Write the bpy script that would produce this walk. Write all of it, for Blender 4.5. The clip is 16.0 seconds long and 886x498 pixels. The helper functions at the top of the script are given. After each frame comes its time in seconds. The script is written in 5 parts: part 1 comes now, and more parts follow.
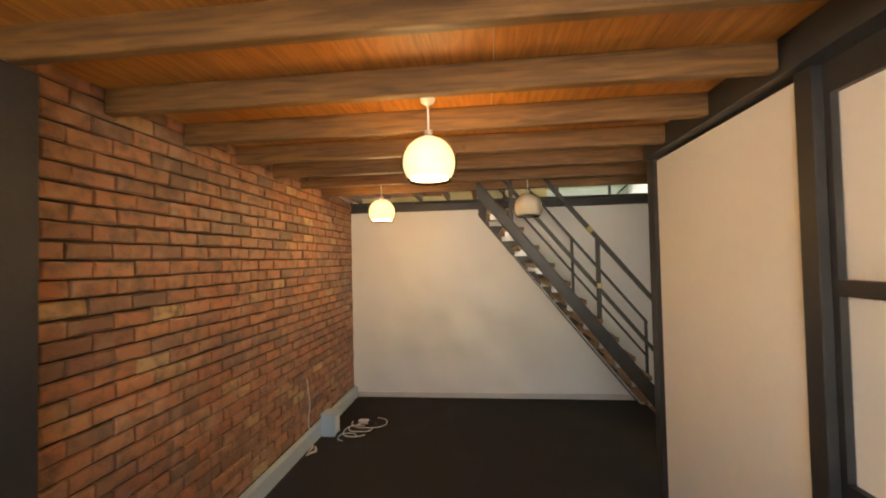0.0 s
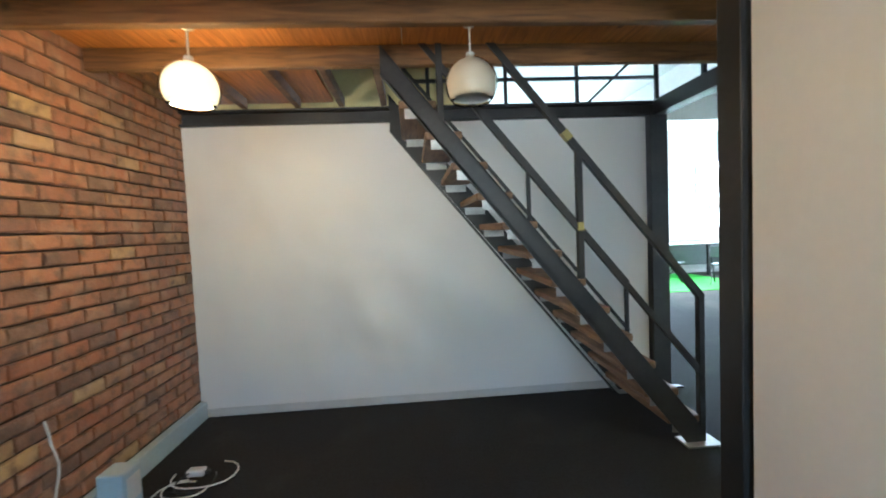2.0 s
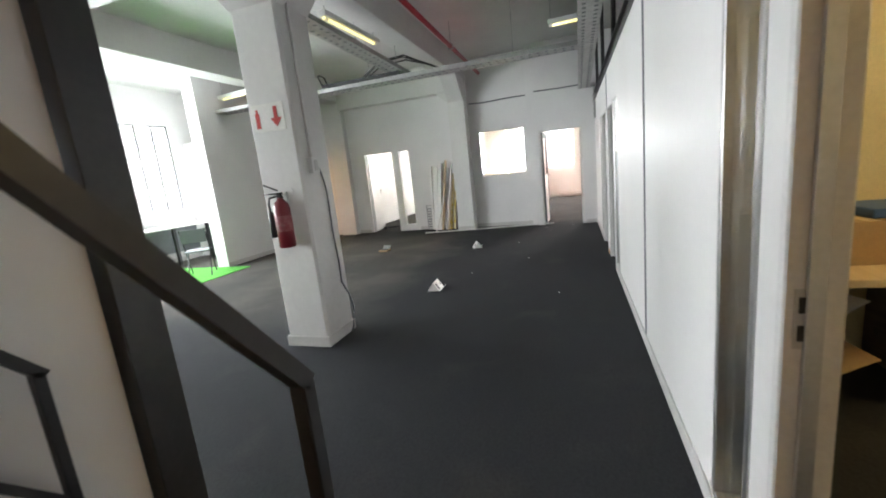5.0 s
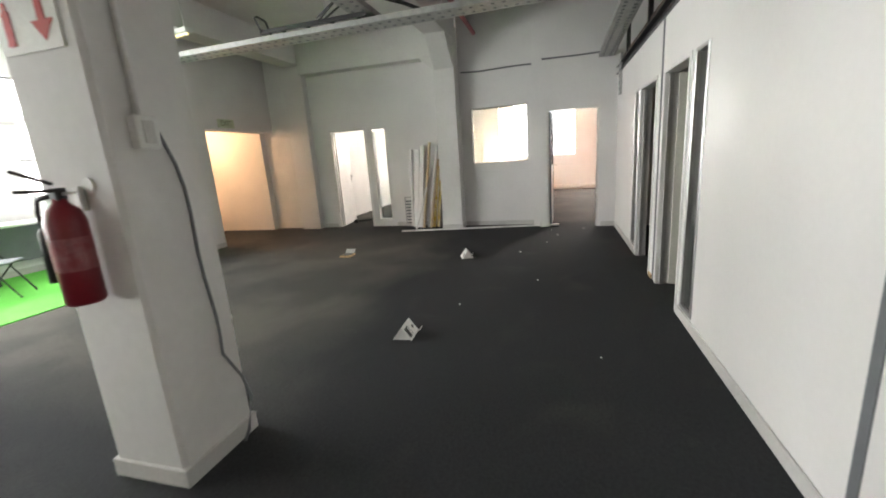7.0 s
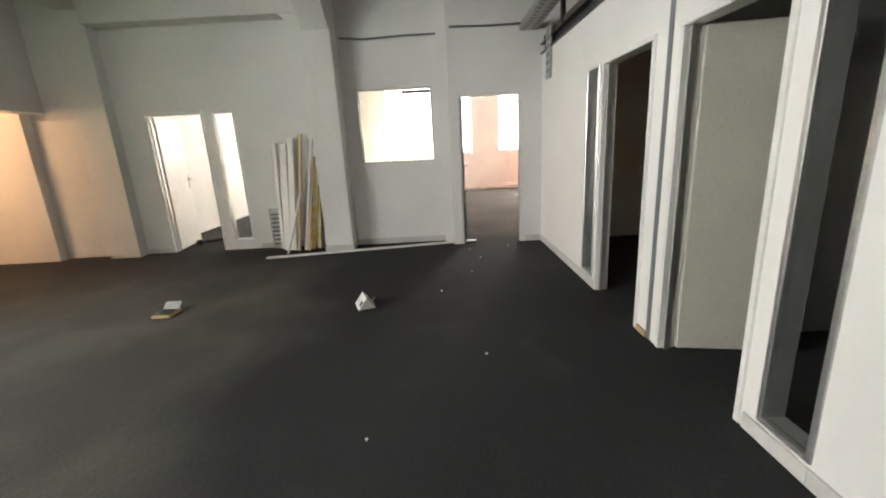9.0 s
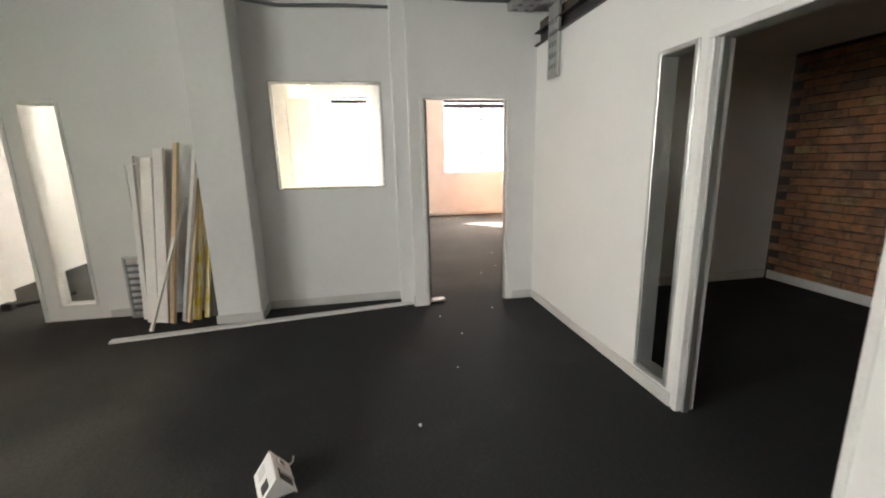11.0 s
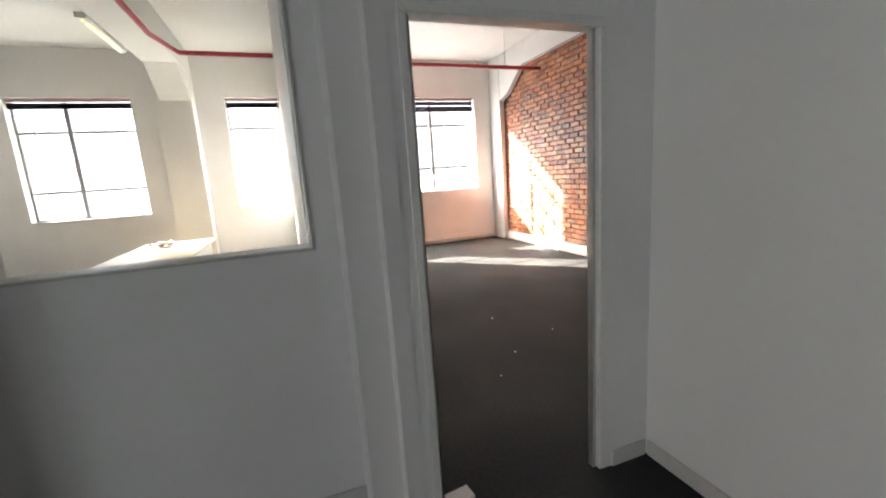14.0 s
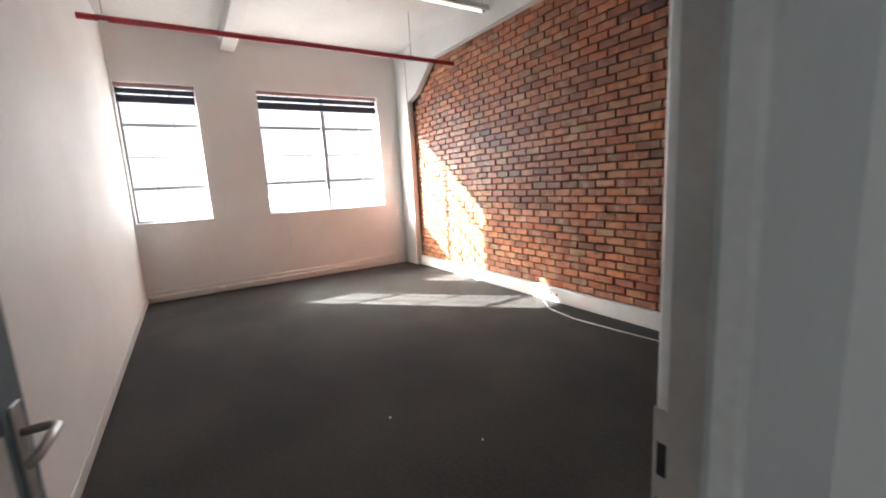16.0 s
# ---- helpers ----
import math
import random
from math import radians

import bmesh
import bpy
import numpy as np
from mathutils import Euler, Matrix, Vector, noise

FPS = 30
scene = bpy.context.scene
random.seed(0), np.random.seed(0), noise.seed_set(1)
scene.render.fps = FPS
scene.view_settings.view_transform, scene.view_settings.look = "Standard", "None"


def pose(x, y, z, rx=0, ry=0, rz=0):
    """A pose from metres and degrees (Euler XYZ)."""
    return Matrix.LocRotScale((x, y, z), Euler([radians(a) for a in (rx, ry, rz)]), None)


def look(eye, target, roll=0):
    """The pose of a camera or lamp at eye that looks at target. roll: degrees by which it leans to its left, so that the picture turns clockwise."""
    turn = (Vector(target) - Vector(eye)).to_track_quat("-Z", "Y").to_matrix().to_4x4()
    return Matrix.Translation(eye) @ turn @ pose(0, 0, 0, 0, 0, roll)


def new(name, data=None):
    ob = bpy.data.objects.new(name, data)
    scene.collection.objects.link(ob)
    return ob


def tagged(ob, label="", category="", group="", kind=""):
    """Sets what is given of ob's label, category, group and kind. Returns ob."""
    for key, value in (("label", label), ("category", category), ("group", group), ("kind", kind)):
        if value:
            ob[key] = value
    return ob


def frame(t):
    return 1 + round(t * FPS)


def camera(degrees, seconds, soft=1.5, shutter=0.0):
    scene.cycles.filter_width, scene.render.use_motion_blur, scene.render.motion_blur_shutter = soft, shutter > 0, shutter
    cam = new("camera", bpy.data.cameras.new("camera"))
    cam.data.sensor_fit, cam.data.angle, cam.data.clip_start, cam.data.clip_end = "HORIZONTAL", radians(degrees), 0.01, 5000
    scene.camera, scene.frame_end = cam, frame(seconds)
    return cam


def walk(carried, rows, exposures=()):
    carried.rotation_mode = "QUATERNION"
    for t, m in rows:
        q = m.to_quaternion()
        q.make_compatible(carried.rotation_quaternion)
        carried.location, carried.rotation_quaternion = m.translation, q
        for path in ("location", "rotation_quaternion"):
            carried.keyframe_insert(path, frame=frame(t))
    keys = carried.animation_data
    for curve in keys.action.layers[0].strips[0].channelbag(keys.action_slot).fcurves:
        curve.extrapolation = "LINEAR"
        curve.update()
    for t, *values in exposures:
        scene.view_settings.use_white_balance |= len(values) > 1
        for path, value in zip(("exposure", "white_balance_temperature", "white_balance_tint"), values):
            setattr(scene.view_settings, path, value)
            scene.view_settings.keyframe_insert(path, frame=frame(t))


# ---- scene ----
cam = camera(94.7, 16.0, 1.9, 0.3)
PATH = [
    (0, (0.608, -1.056, 1.809), (0.398, 0.932, 1.859), -1.3),
    (0.5, (0.578, -0.629, 1.798), (0.417, 1.364, 1.754), -0.9),
    (1, (0.624, -0.164, 1.744), (0.396, 1.821, 1.666), -2.3),
    (1.5, (0.637, 0.295, 1.653), (0.528, 2.291, 1.581), -2.8),
    (2, (0.671, 0.728, 1.525), (0.815, 2.72, 1.425), -2.5),
    (2.5, (0.734, 1.192, 1.492), (0.973, 3.167, 1.284), -2.4),
    (3, (0.796, 1.656, 1.5), (1.57, 3.474, 1.189), -4.1),
    (3.5, (1.006, 2.06, 1.492), (2.222, 3.618, 1.19), -5.4),
    (4, (1.216, 2.405, 1.483), (2.752, 3.641, 1.147), -4.5),
    (4.5, (1.54, 2.632, 1.466), (3.383, 3.308, 1.078), -5.3),
    (4.7, (1.661, 2.666, 1.438), (3.526, 3.285, 1.064), -6.2),
    (6.8, (3.399, 3.095, 1.429), (5.241, 3.741, 0.995), -3.4),
    (7, (3.58, 3.176, 1.423), (5.451, 3.722, 0.974), -4.0),
    (7.5, (4.049, 3.281, 1.424), (5.928, 3.792, 0.966), -4.7),
    (8, (4.499, 3.454, 1.414), (6.389, 3.902, 0.939), -4.1),
    (8.5, (4.939, 3.569, 1.433), (6.871, 3.772, 0.956), -4.6),
    (9, (5.435, 3.66, 1.428), (7.373, 3.663, 0.931), -3.1),
    (9.2, (5.627, 3.69, 1.438), (7.562, 3.622, 0.939), -3.1),
    (11.5, (7.705, 3.979, 1.452), (9.623, 3.546, 1.086), -1.5),
    (12, (8.14, 4.02, 1.42), (10.042, 3.494, 1.105), -2.5),
    (12.5, (8.566, 3.915, 1.451), (10.468, 3.378, 1.144), -3.4),
    (13, (8.969, 3.912, 1.469), (10.865, 3.374, 1.130), -2.3),
    (13.5, (9.42, 3.875, 1.477), (11.3, 3.283, 1.137), -3.2),
    (14, (9.804, 3.791, 1.476), (11.654, 3.119, 1.123), -3.9),
    (14.5, (10.194, 3.69, 1.496), (12.003, 2.915, 1.139), -3.7),
    (15, (10.481, 3.504, 1.497), (12.195, 2.541, 1.129), -4.1),
    (15.5, (10.788, 3.2, 1.565), (12.48, 2.186, 1.214), -3.4),
    (15.7, (10.905, 3.09, 1.552), (12.59, 2.068, 1.21), -2.9),
    (16, (11.083, 2.943, 1.503), (12.766, 1.911, 1.183), -3.2),
]
EXPOSURES = [(0.0,5.35,7700,14),(1.0,5.55,6500,10),(1.5,5.8,5500,2),(2.0,5.55,5100,0),(3.0,5.5,5800,6),(3.5,5.55,5750,7),(4.0,5.5,5700,10),(4.5,5.3,6000,12),(7.0,4.95,6800,12),(9.0,5.0,6950,12),(11.5,4.95,7000,12),(12.0,4.95,7050,12),(12.5,4.8,6900,12),(13.5,4.05,6600,12),(14.5,3.45,6200,12),(15.0,3.4,6100,12),(16.0,3.35,6100,11)]
walk(cam, [(t, look(eye, target, roll)) for t, eye, target, roll in PATH], EXPOSURES)

# ---- world, sun and large lights ----
world = bpy.data.worlds.new("sky")
scene.world = world
world.use_nodes = True
wn = world.node_tree.nodes
sky = wn.new("ShaderNodeTexSky")
sky.sky_type, sky.sun_disc = "NISHITA", False
SUN_WAY = Vector((-1.40, -1.35, -1.0)).normalized()
sky.sun_elevation = math.asin(-SUN_WAY.z)
sky.sun_rotation = math.atan2(-SUN_WAY.x, -SUN_WAY.y)
world.node_tree.links.new(sky.outputs["Color"], wn["Background"].inputs["Color"])
wn["Background"].inputs["Strength"].default_value = 0.03

sun = new("sun", bpy.data.lights.new("sun", "SUN"))
sun.data.energy, sun.data.angle, sun.data.color = 5.0, radians(0.5), (1.0, 0.93, 0.82)
sun.matrix_world = look((30, 30, 20), Vector((30, 30, 20)) + SUN_WAY)


def window_light(name, at, way, w, h, power, colour=(1.0, 0.97, 0.92)):
    """The sky's light through one opening."""
    lamp = new(name, bpy.data.lights.new(name, "AREA"))
    lamp.data.shape, lamp.data.size, lamp.data.size_y = "RECTANGLE", w, h
    lamp.data.energy, lamp.data.color = power, colour
    lamp.matrix_world = look(at, Vector(at) + Vector(way))
    return lamp


window_light("sky_light_office_wide", (18.42, 0.78, 2.13), (-1, 0, -0.05), 2.03, 1.94, 8.0)
window_light("sky_light_office_narrow", (18.42, 3.115, 2.13), (-1, 0, -0.05), 0.95, 1.94, 0.8)
window_light("sky_light_desk_room_narrow", (18.60, 4.22, 2.13), (-1, 0, -0.05), 0.88, 1.94, 1.0)
window_light("sky_light_desk_room_wide", (18.60, 6.9, 2.13), (-1, 0, -0.05), 1.65, 1.94, 2.1)
window_light("sky_light_hall_a", (6.2, 11.38, 2.1), (0, -1, -0.1), 2.6, 1.8, 9.2, (0.93, 0.97, 1.0))
window_light("sky_light_hall_b", (8.82, 11.38, 2.1), (0, -1, -0.1), 1.1, 1.8, 1.8, (0.93, 0.97, 1.0))
window_light("sky_light_hall_c", (2.6, 11.38, 2.1), (0, -1, -0.1), 2.6, 1.8, 6.2, (0.93, 0.97, 1.0))


window_light("sky_light_entrance", (0.6, -2.8, 1.6), (0, 1, -0.05), 2.4, 1.9, 0.3)


def bulb(name, at, power, colour, radius=0.04):
    lamp = new(name, bpy.data.lights.new(name, "POINT"))
    lamp.data.energy, lamp.data.color, lamp.data.shadow_soft_size = power, colour, radius
    lamp.location = at
    return lamp


# ---- materials ----
def mat(name, base, rough=0.6, metal=0.0, second=None, scale=6.0, amount=0.5, bump=0.0, bump_scale=60.0, grain=0.06, relief=0.004):
    m = bpy.data.materials.new(name)
    m.use_nodes = True
    nt = m.node_tree
    n, k = nt.nodes, nt.links
    b = n["Principled BSDF"]
    b.inputs["Metallic"].default_value = metal
    geo = n.new("ShaderNodeNewGeometry")
    big = n.new("ShaderNodeTexNoise")
    big.inputs["Scale"].default_value, big.inputs["Detail"].default_value = scale, 6
    fine = n.new("ShaderNodeTexNoise")
    fine.inputs["Scale"].default_value, fine.inputs["Detail"].default_value = bump_scale, 3 if bump_scale > 5 else 0.4
    k.new(geo.outputs["Position"], big.inputs["Vector"])
    k.new(geo.outputs["Position"], fine.inputs["Vector"])
    second = second or tuple(c * 0.78 for c in base)
    ramp = n.new("ShaderNodeMapRange")
    ramp.inputs["From Min"].default_value, ramp.inputs["From Max"].default_value = 0.35, 0.7
    ramp.inputs["To Max"].default_value = amount
    k.new(big.outputs["Fac"], ramp.inputs["Value"])
    mix = n.new("ShaderNodeMix")
    mix.data_type = "RGBA"
    mix.inputs["A"].default_value, mix.inputs["B"].default_value = (*base, 1), (*second, 1)
    k.new(ramp.outputs["Result"], mix.inputs["Factor"])
    hsv = n.new("ShaderNodeHueSaturation")
    val = n.new("ShaderNodeMapRange")
    val.inputs["To Min"].default_value, val.inputs["To Max"].default_value = 1 - grain * 2, 1 + grain * 2
    k.new(fine.outputs["Fac"], val.inputs["Value"])
    k.new(val.outputs["Result"], hsv.inputs["Value"])
    k.new(mix.outputs["Result"], hsv.inputs["Color"])
    k.new(hsv.outputs["Color"], b.inputs["Base Color"])
    rr = n.new("ShaderNodeMapRange")
    rr.inputs["To Min"].default_value, rr.inputs["To Max"].default_value = max(rough - 0.1, 0.03), min(rough + 0.1, 1)
    k.new(big.outputs["Fac"], rr.inputs["Value"])
    k.new(rr.outputs["Result"], b.inputs["Roughness"])
    if bump:
        bp = n.new("ShaderNodeBump")
        bp.inputs["Strength"].default_value, bp.inputs["Distance"].default_value = bump, relief
        k.new(fine.outputs["Fac"], bp.inputs["Height"])
        k.new(bp.outputs["Normal"], b.inputs["Normal"])
    return m


def glow(name, colour, strength):
    m = bpy.data.materials.new(name)
    m.use_nodes = True
    b = m.node_tree.nodes["Principled BSDF"]
    b.inputs["Base Color"].default_value = (0.9, 0.9, 0.88, 1)
    b.inputs["Emission Color"].default_value = (*colour, 1)
    b.inputs["Emission Strength"].default_value = strength
    return m


def glass_mat(name, colour=(1, 1, 1), rough=0.02, solid=False):
    m = bpy.data.materials.new(name)
    m.use_nodes = True
    b = m.node_tree.nodes["Principled BSDF"]
    b.inputs["Base Color"].default_value = (*colour, 1)
    b.inputs["Roughness"].default_value = rough
    b.inputs["Transmission Weight"].default_value = 1.0
    b.inputs["IOR"].default_value = 1.45 if solid else 1.16
    return m


def brick_mat(name, tones, dirt):
    m = bpy.data.materials.new(name)
    m.use_nodes = True
    n, k = m.node_tree.nodes, m.node_tree.links
    b = n["Principled BSDF"]
    info, geo = n.new("ShaderNodeObjectInfo"), n.new("ShaderNodeNewGeometry")
    add = n.new("ShaderNodeMath")
    add.operation = "ADD"
    fr = n.new("ShaderNodeMath")
    fr.operation = "FRACT"
    k.new(info.outputs["Random"], add.inputs[0])
    k.new(geo.outputs["Random Per Island"], add.inputs[1])
    k.new(add.outputs[0], fr.inputs[0])
    ramp = n.new("ShaderNodeValToRGB")
    ramp.color_ramp.interpolation = "LINEAR"
    while len(ramp.color_ramp.elements) < len(tones):
        ramp.color_ramp.elements.new(0.5)
    for e, (p, c) in zip(ramp.color_ramp.elements, tones):
        e.position, e.color = p, (*c, 1)
    k.new(fr.outputs[0], ramp.inputs["Fac"])
    spots = n.new("ShaderNodeTexNoise")
    spots.inputs["Scale"].default_value, spots.inputs["Detail"].default_value = 14, 8
    k.new(geo.outputs["Position"], spots.inputs["Vector"])
    f = n.new("ShaderNodeMapRange")
    f.inputs["From Min"].default_value, f.inputs["From Max"].default_value = 0.46, 0.68
    f.inputs["To Max"].default_value = 0.85
    k.new(spots.outputs["Fac"], f.inputs["Value"])
    mix = n.new("ShaderNodeMix")
    mix.data_type = "RGBA"
    mix.inputs["B"].default_value = (*dirt, 1)
    k.new(ramp.outputs["Color"], mix.inputs["A"])
    k.new(f.outputs["Result"], mix.inputs["Factor"])
    # pale lime bloom in blotches
    bloom = n.new("ShaderNodeTexNoise")
    bloom.inputs["Scale"].default_value, bloom.inputs["Detail"].default_value = 6.5, 6
    k.new(geo.outputs["Position"], bloom.inputs["Vector"])
    g = n.new("ShaderNodeMapRange")
    g.inputs["From Min"].default_value, g.inputs["From Max"].default_value = 0.52, 0.72
    g.inputs["To Max"].default_value = 0.52
    k.new(bloom.outputs["Fac"], g.inputs["Value"])
    mix2 = n.new("ShaderNodeMix")
    mix2.data_type = "RGBA"
    mix2.inputs["B"].default_value = (0.50, 0.34, 0.22, 1)
    k.new(mix.outputs["Result"], mix2.inputs["A"])
    k.new(g.outputs["Result"], mix2.inputs["Factor"])
    k.new(mix2.outputs["Result"], b.inputs["Base Color"])
    b.inputs["Roughness"].default_value = 0.42
    fine = n.new("ShaderNodeTexNoise")
    fine.inputs["Scale"].default_value, fine.inputs["Detail"].default_value = 70, 5
    k.new(geo.outputs["Position"], fine.inputs["Vector"])
    bp = n.new("ShaderNodeBump")
    bp.inputs["Strength"].default_value, bp.inputs["Distance"].default_value = 0.7, 0.006
    k.new(fine.outputs["Fac"], bp.inputs["Height"])
    k.new(bp.outputs["Normal"], b.inputs["Normal"])
    return m


def wood_mat(name, light, dark, stretch=(1.2, 14, 14), rough=0.55):
    m = bpy.data.materials.new(name)
    m.use_nodes = True
    n, k = m.node_tree.nodes, m.node_tree.links
    b = n["Principled BSDF"]
    geo, info = n.new("ShaderNodeNewGeometry"), n.new("ShaderNodeObjectInfo")
    mp = n.new("ShaderNodeMapping")
    mp.inputs["Scale"].default_value = stretch
    k.new(geo.outputs["Position"], mp.inputs["Vector"])
    off = n.new("ShaderNodeVectorMath")
    off.operation = "ADD"
    k.new(mp.outputs["Vector"], off.inputs[0])
    k.new(info.outputs["Random"], off.inputs[1])
    g = n.new("ShaderNodeTexNoise")
    g.inputs["Scale"].default_value, g.inputs["Detail"].default_value, g.inputs["Distortion"].default_value = 2.0, 8, 1.2
    k.new(off.outputs[0], g.inputs["Vector"])
    ramp = n.new("ShaderNodeValToRGB")
    ramp.color_ramp.elements[0].position, ramp.color_ramp.elements[1].position = 0.32, 0.68
    ramp.color_ramp.elements[0].color, ramp.color_ramp.elements[1].color = (*dark, 1), (*light, 1)
    k.new(g.outputs["Fac"], ramp.inputs["Fac"])
    knots = n.new("ShaderNodeTexVoronoi")
    knots.inputs["Scale"].default_value = 2.6
    k.new(geo.outputs["Position"], knots.inputs["Vector"])
    kf = n.new("ShaderNodeMapRange")
    kf.inputs["From Min"].default_value, kf.inputs["From Max"].default_value = 0.03, 0.075
    kf.inputs["To Min"].default_value, kf.inputs["To Max"].default_value = 0.35, 1.0
    k.new(knots.outputs["Distance"], kf.inputs["Value"])
    mul = n.new("ShaderNodeMix")
    mul.data_type, mul.blend_type = "RGBA", "MULTIPLY"
    mul.inputs["Factor"].default_value = 1
    k.new(ramp.outputs["Color"], mul.inputs["A"])
    k.new(kf.outputs["Result"], mul.inputs["B"])
    k.new(mul.outputs["Result"], b.inputs["Base Color"])
    b.inputs["Roughness"].default_value = rough
    bp = n.new("ShaderNodeBump")
    bp.inputs["Strength"].default_value, bp.inputs["Distance"].default_value = 0.25, 0.003
    k.new(g.outputs["Fac"], bp.inputs["Height"])
    k.new(bp.outputs["Normal"], b.inputs["Normal"])
    return m


def carpet_mat():
    """Charcoal loop pile, with grey dust trodden into the open side of the hall. Past the end wall the colour is
    lightened to brighten the sunlit floor.
    """
    m = bpy.data.materials.new("charcoal_carpet")
    m.use_nodes = True
    n, k = m.node_tree.nodes, m.node_tree.links
    b = n["Principled BSDF"]
    geo = n.new("ShaderNodeNewGeometry")

    def noise_at(scale, detail, distortion=0.0):
        t = n.new("ShaderNodeTexNoise")
        t.inputs["Scale"].default_value, t.inputs["Detail"].default_value, t.inputs["Distortion"].default_value = scale, detail, distortion
        k.new(geo.outputs["Position"], t.inputs["Vector"])
        return t.outputs["Fac"]

    def ramp(value, a, b_, lo=0.0, hi=1.0):
        r_ = n.new("ShaderNodeMapRange")
        r_.interpolation_type = "SMOOTHSTEP"
        for key, v in (("From Min", a), ("From Max", b_), ("To Min", lo), ("To Max", hi)):
            r_.inputs[key].default_value = v
        k.new(value, r_.inputs["Value"])
        return r_.outputs["Result"]

    def calc(op, p, q):
        o = n.new("ShaderNodeMath")
        o.operation = op
        for i, v in enumerate((p, q)):
            if isinstance(v, (int, float)):
                o.inputs[i].default_value = v
            else:
                k.new(v, o.inputs[i])
        return o.outputs[0]

    xyz = n.new("ShaderNodeSeparateXYZ")
    k.new(geo.outputs["Position"], xyz.inputs[0])
    # the dusty side starts beyond a wavering line along the hall
    line = calc("ADD", xyz.outputs["Y"], calc("MULTIPLY", calc("SUBTRACT", noise_at(0.7, 4), 0.5), 1.6))
    side = ramp(line, 4.55, 5.35)
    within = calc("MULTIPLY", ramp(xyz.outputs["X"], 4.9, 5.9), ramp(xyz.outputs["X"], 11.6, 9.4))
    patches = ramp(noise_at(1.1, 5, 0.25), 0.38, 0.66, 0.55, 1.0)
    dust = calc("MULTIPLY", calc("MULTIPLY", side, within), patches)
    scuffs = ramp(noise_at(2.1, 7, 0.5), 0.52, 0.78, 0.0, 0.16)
    # paler pile past the end wall: window brightness put into the colour
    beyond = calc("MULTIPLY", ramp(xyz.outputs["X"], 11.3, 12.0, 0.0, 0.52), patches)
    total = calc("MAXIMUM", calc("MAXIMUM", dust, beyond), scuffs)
    pile = noise_at(420, 3)
    tufts = noise_at(55, 4)
    mix = n.new("ShaderNodeMix")
    mix.data_type = "RGBA"
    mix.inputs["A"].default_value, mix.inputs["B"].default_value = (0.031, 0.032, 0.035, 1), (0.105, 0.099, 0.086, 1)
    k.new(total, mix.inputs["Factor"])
    hsv = n.new("ShaderNodeHueSaturation")
    k.new(calc("ADD", ramp(pile, 0.2, 0.8, 0.25, 0.85), ramp(tufts, 0.3, 0.7, 0.3, 0.6)), hsv.inputs["Value"])
    k.new(mix.outputs["Result"], hsv.inputs["Color"])
    k.new(hsv.outputs["Color"], b.inputs["Base Color"])
    b.inputs["Roughness"].default_value = 0.95
    b.inputs["Specular IOR Level"].default_value = 0.22
    bp = n.new("ShaderNodeBump")
    bp.inputs["Strength"].default_value, bp.inputs["Distance"].default_value = 1.0, 0.004
    k.new(pile, bp.inputs["Height"])
    k.new(bp.outputs["Normal"], b.inputs["Normal"])
    return m


PLASTER = mat("white_painted_plaster", (0.74, 0.73, 0.72), 0.6, second=(0.66, 0.65, 0.64), scale=1.3, amount=0.7, bump=0.15, bump_scale=25, grain=0.02)
WHITE_BOARD = mat("white_painted_board", (0.78, 0.77, 0.75), 0.45, second=(0.70, 0.69, 0.67), scale=0.9, amount=0.6, bump=0.05, bump_scale=30, grain=0.015)
WAVY_BOARD = mat("wavy_white_board", (0.72, 0.71, 0.69), 0.42, second=(0.70, 0.69, 0.67), scale=0.9, amount=0.6, bump=0.8, bump_scale=2.4, grain=0.01, relief=0.065)
CONCRETE = mat("painted_concrete", (0.70, 0.69, 0.67), 0.7, second=(0.58, 0.57, 0.55), scale=1.1, amount=0.6, bump=0.35, bump_scale=18, grain=0.03)
CARPET = carpet_mat()
GREEN = mat("green_artificial_grass", (0.13, 0.55, 0.07), 0.9, second=(0.09, 0.42, 0.05), scale=2, bump=1.0, bump_scale=300, grain=0.2)
TRIM = mat("grey_white_trim_paint", (0.56, 0.55, 0.53), 0.5, second=(0.45, 0.44, 0.42), scale=3, amount=0.6)
BLUE_TRIM = mat("pale_blue_grey_trunking", (0.50, 0.63, 0.70), 0.4, second=(0.43, 0.54, 0.60), scale=3, amount=0.6)
FRAME = mat("white_frame_paint", (0.72, 0.71, 0.69), 0.4, second=(0.6, 0.59, 0.57), scale=4, amount=0.5)
ALU = mat("brushed_aluminium", (0.55, 0.55, 0.54), 0.35, 0.8, scale=8)
STEEL = mat("dark_painted_steel", (0.022, 0.022, 0.024), 0.42, second=(0.045, 0.042, 0.04), scale=5, amount=0.6, bump=0.1, bump_scale=40, grain=0.1)
GALV = mat("galvanised_steel", (0.45, 0.45, 0.44), 0.4, 0.6, second=(0.33, 0.33, 0.32), scale=14, amount=0.8)
RED = mat("red_pipe_paint", (0.38, 0.02, 0.035), 0.4, second=(0.28, 0.018, 0.03), scale=5)
EXT_RED = mat("red_enamel", (0.20, 0.010, 0.020), 0.35, second=(0.15, 0.008, 0.016), scale=5)
BLACK = mat("black_plastic", (0.015, 0.015, 0.016), 0.45, scale=5)
WHITE_PLASTIC = mat("white_plastic", (0.72, 0.72, 0.70), 0.4, scale=7, amount=0.3)
MORTAR_OLD = mat("brown_mortar", (0.075, 0.05, 0.034), 0.9, second=(0.035, 0.026, 0.02), scale=9, amount=0.9, bump=0.8, bump_scale=80, grain=0.15)
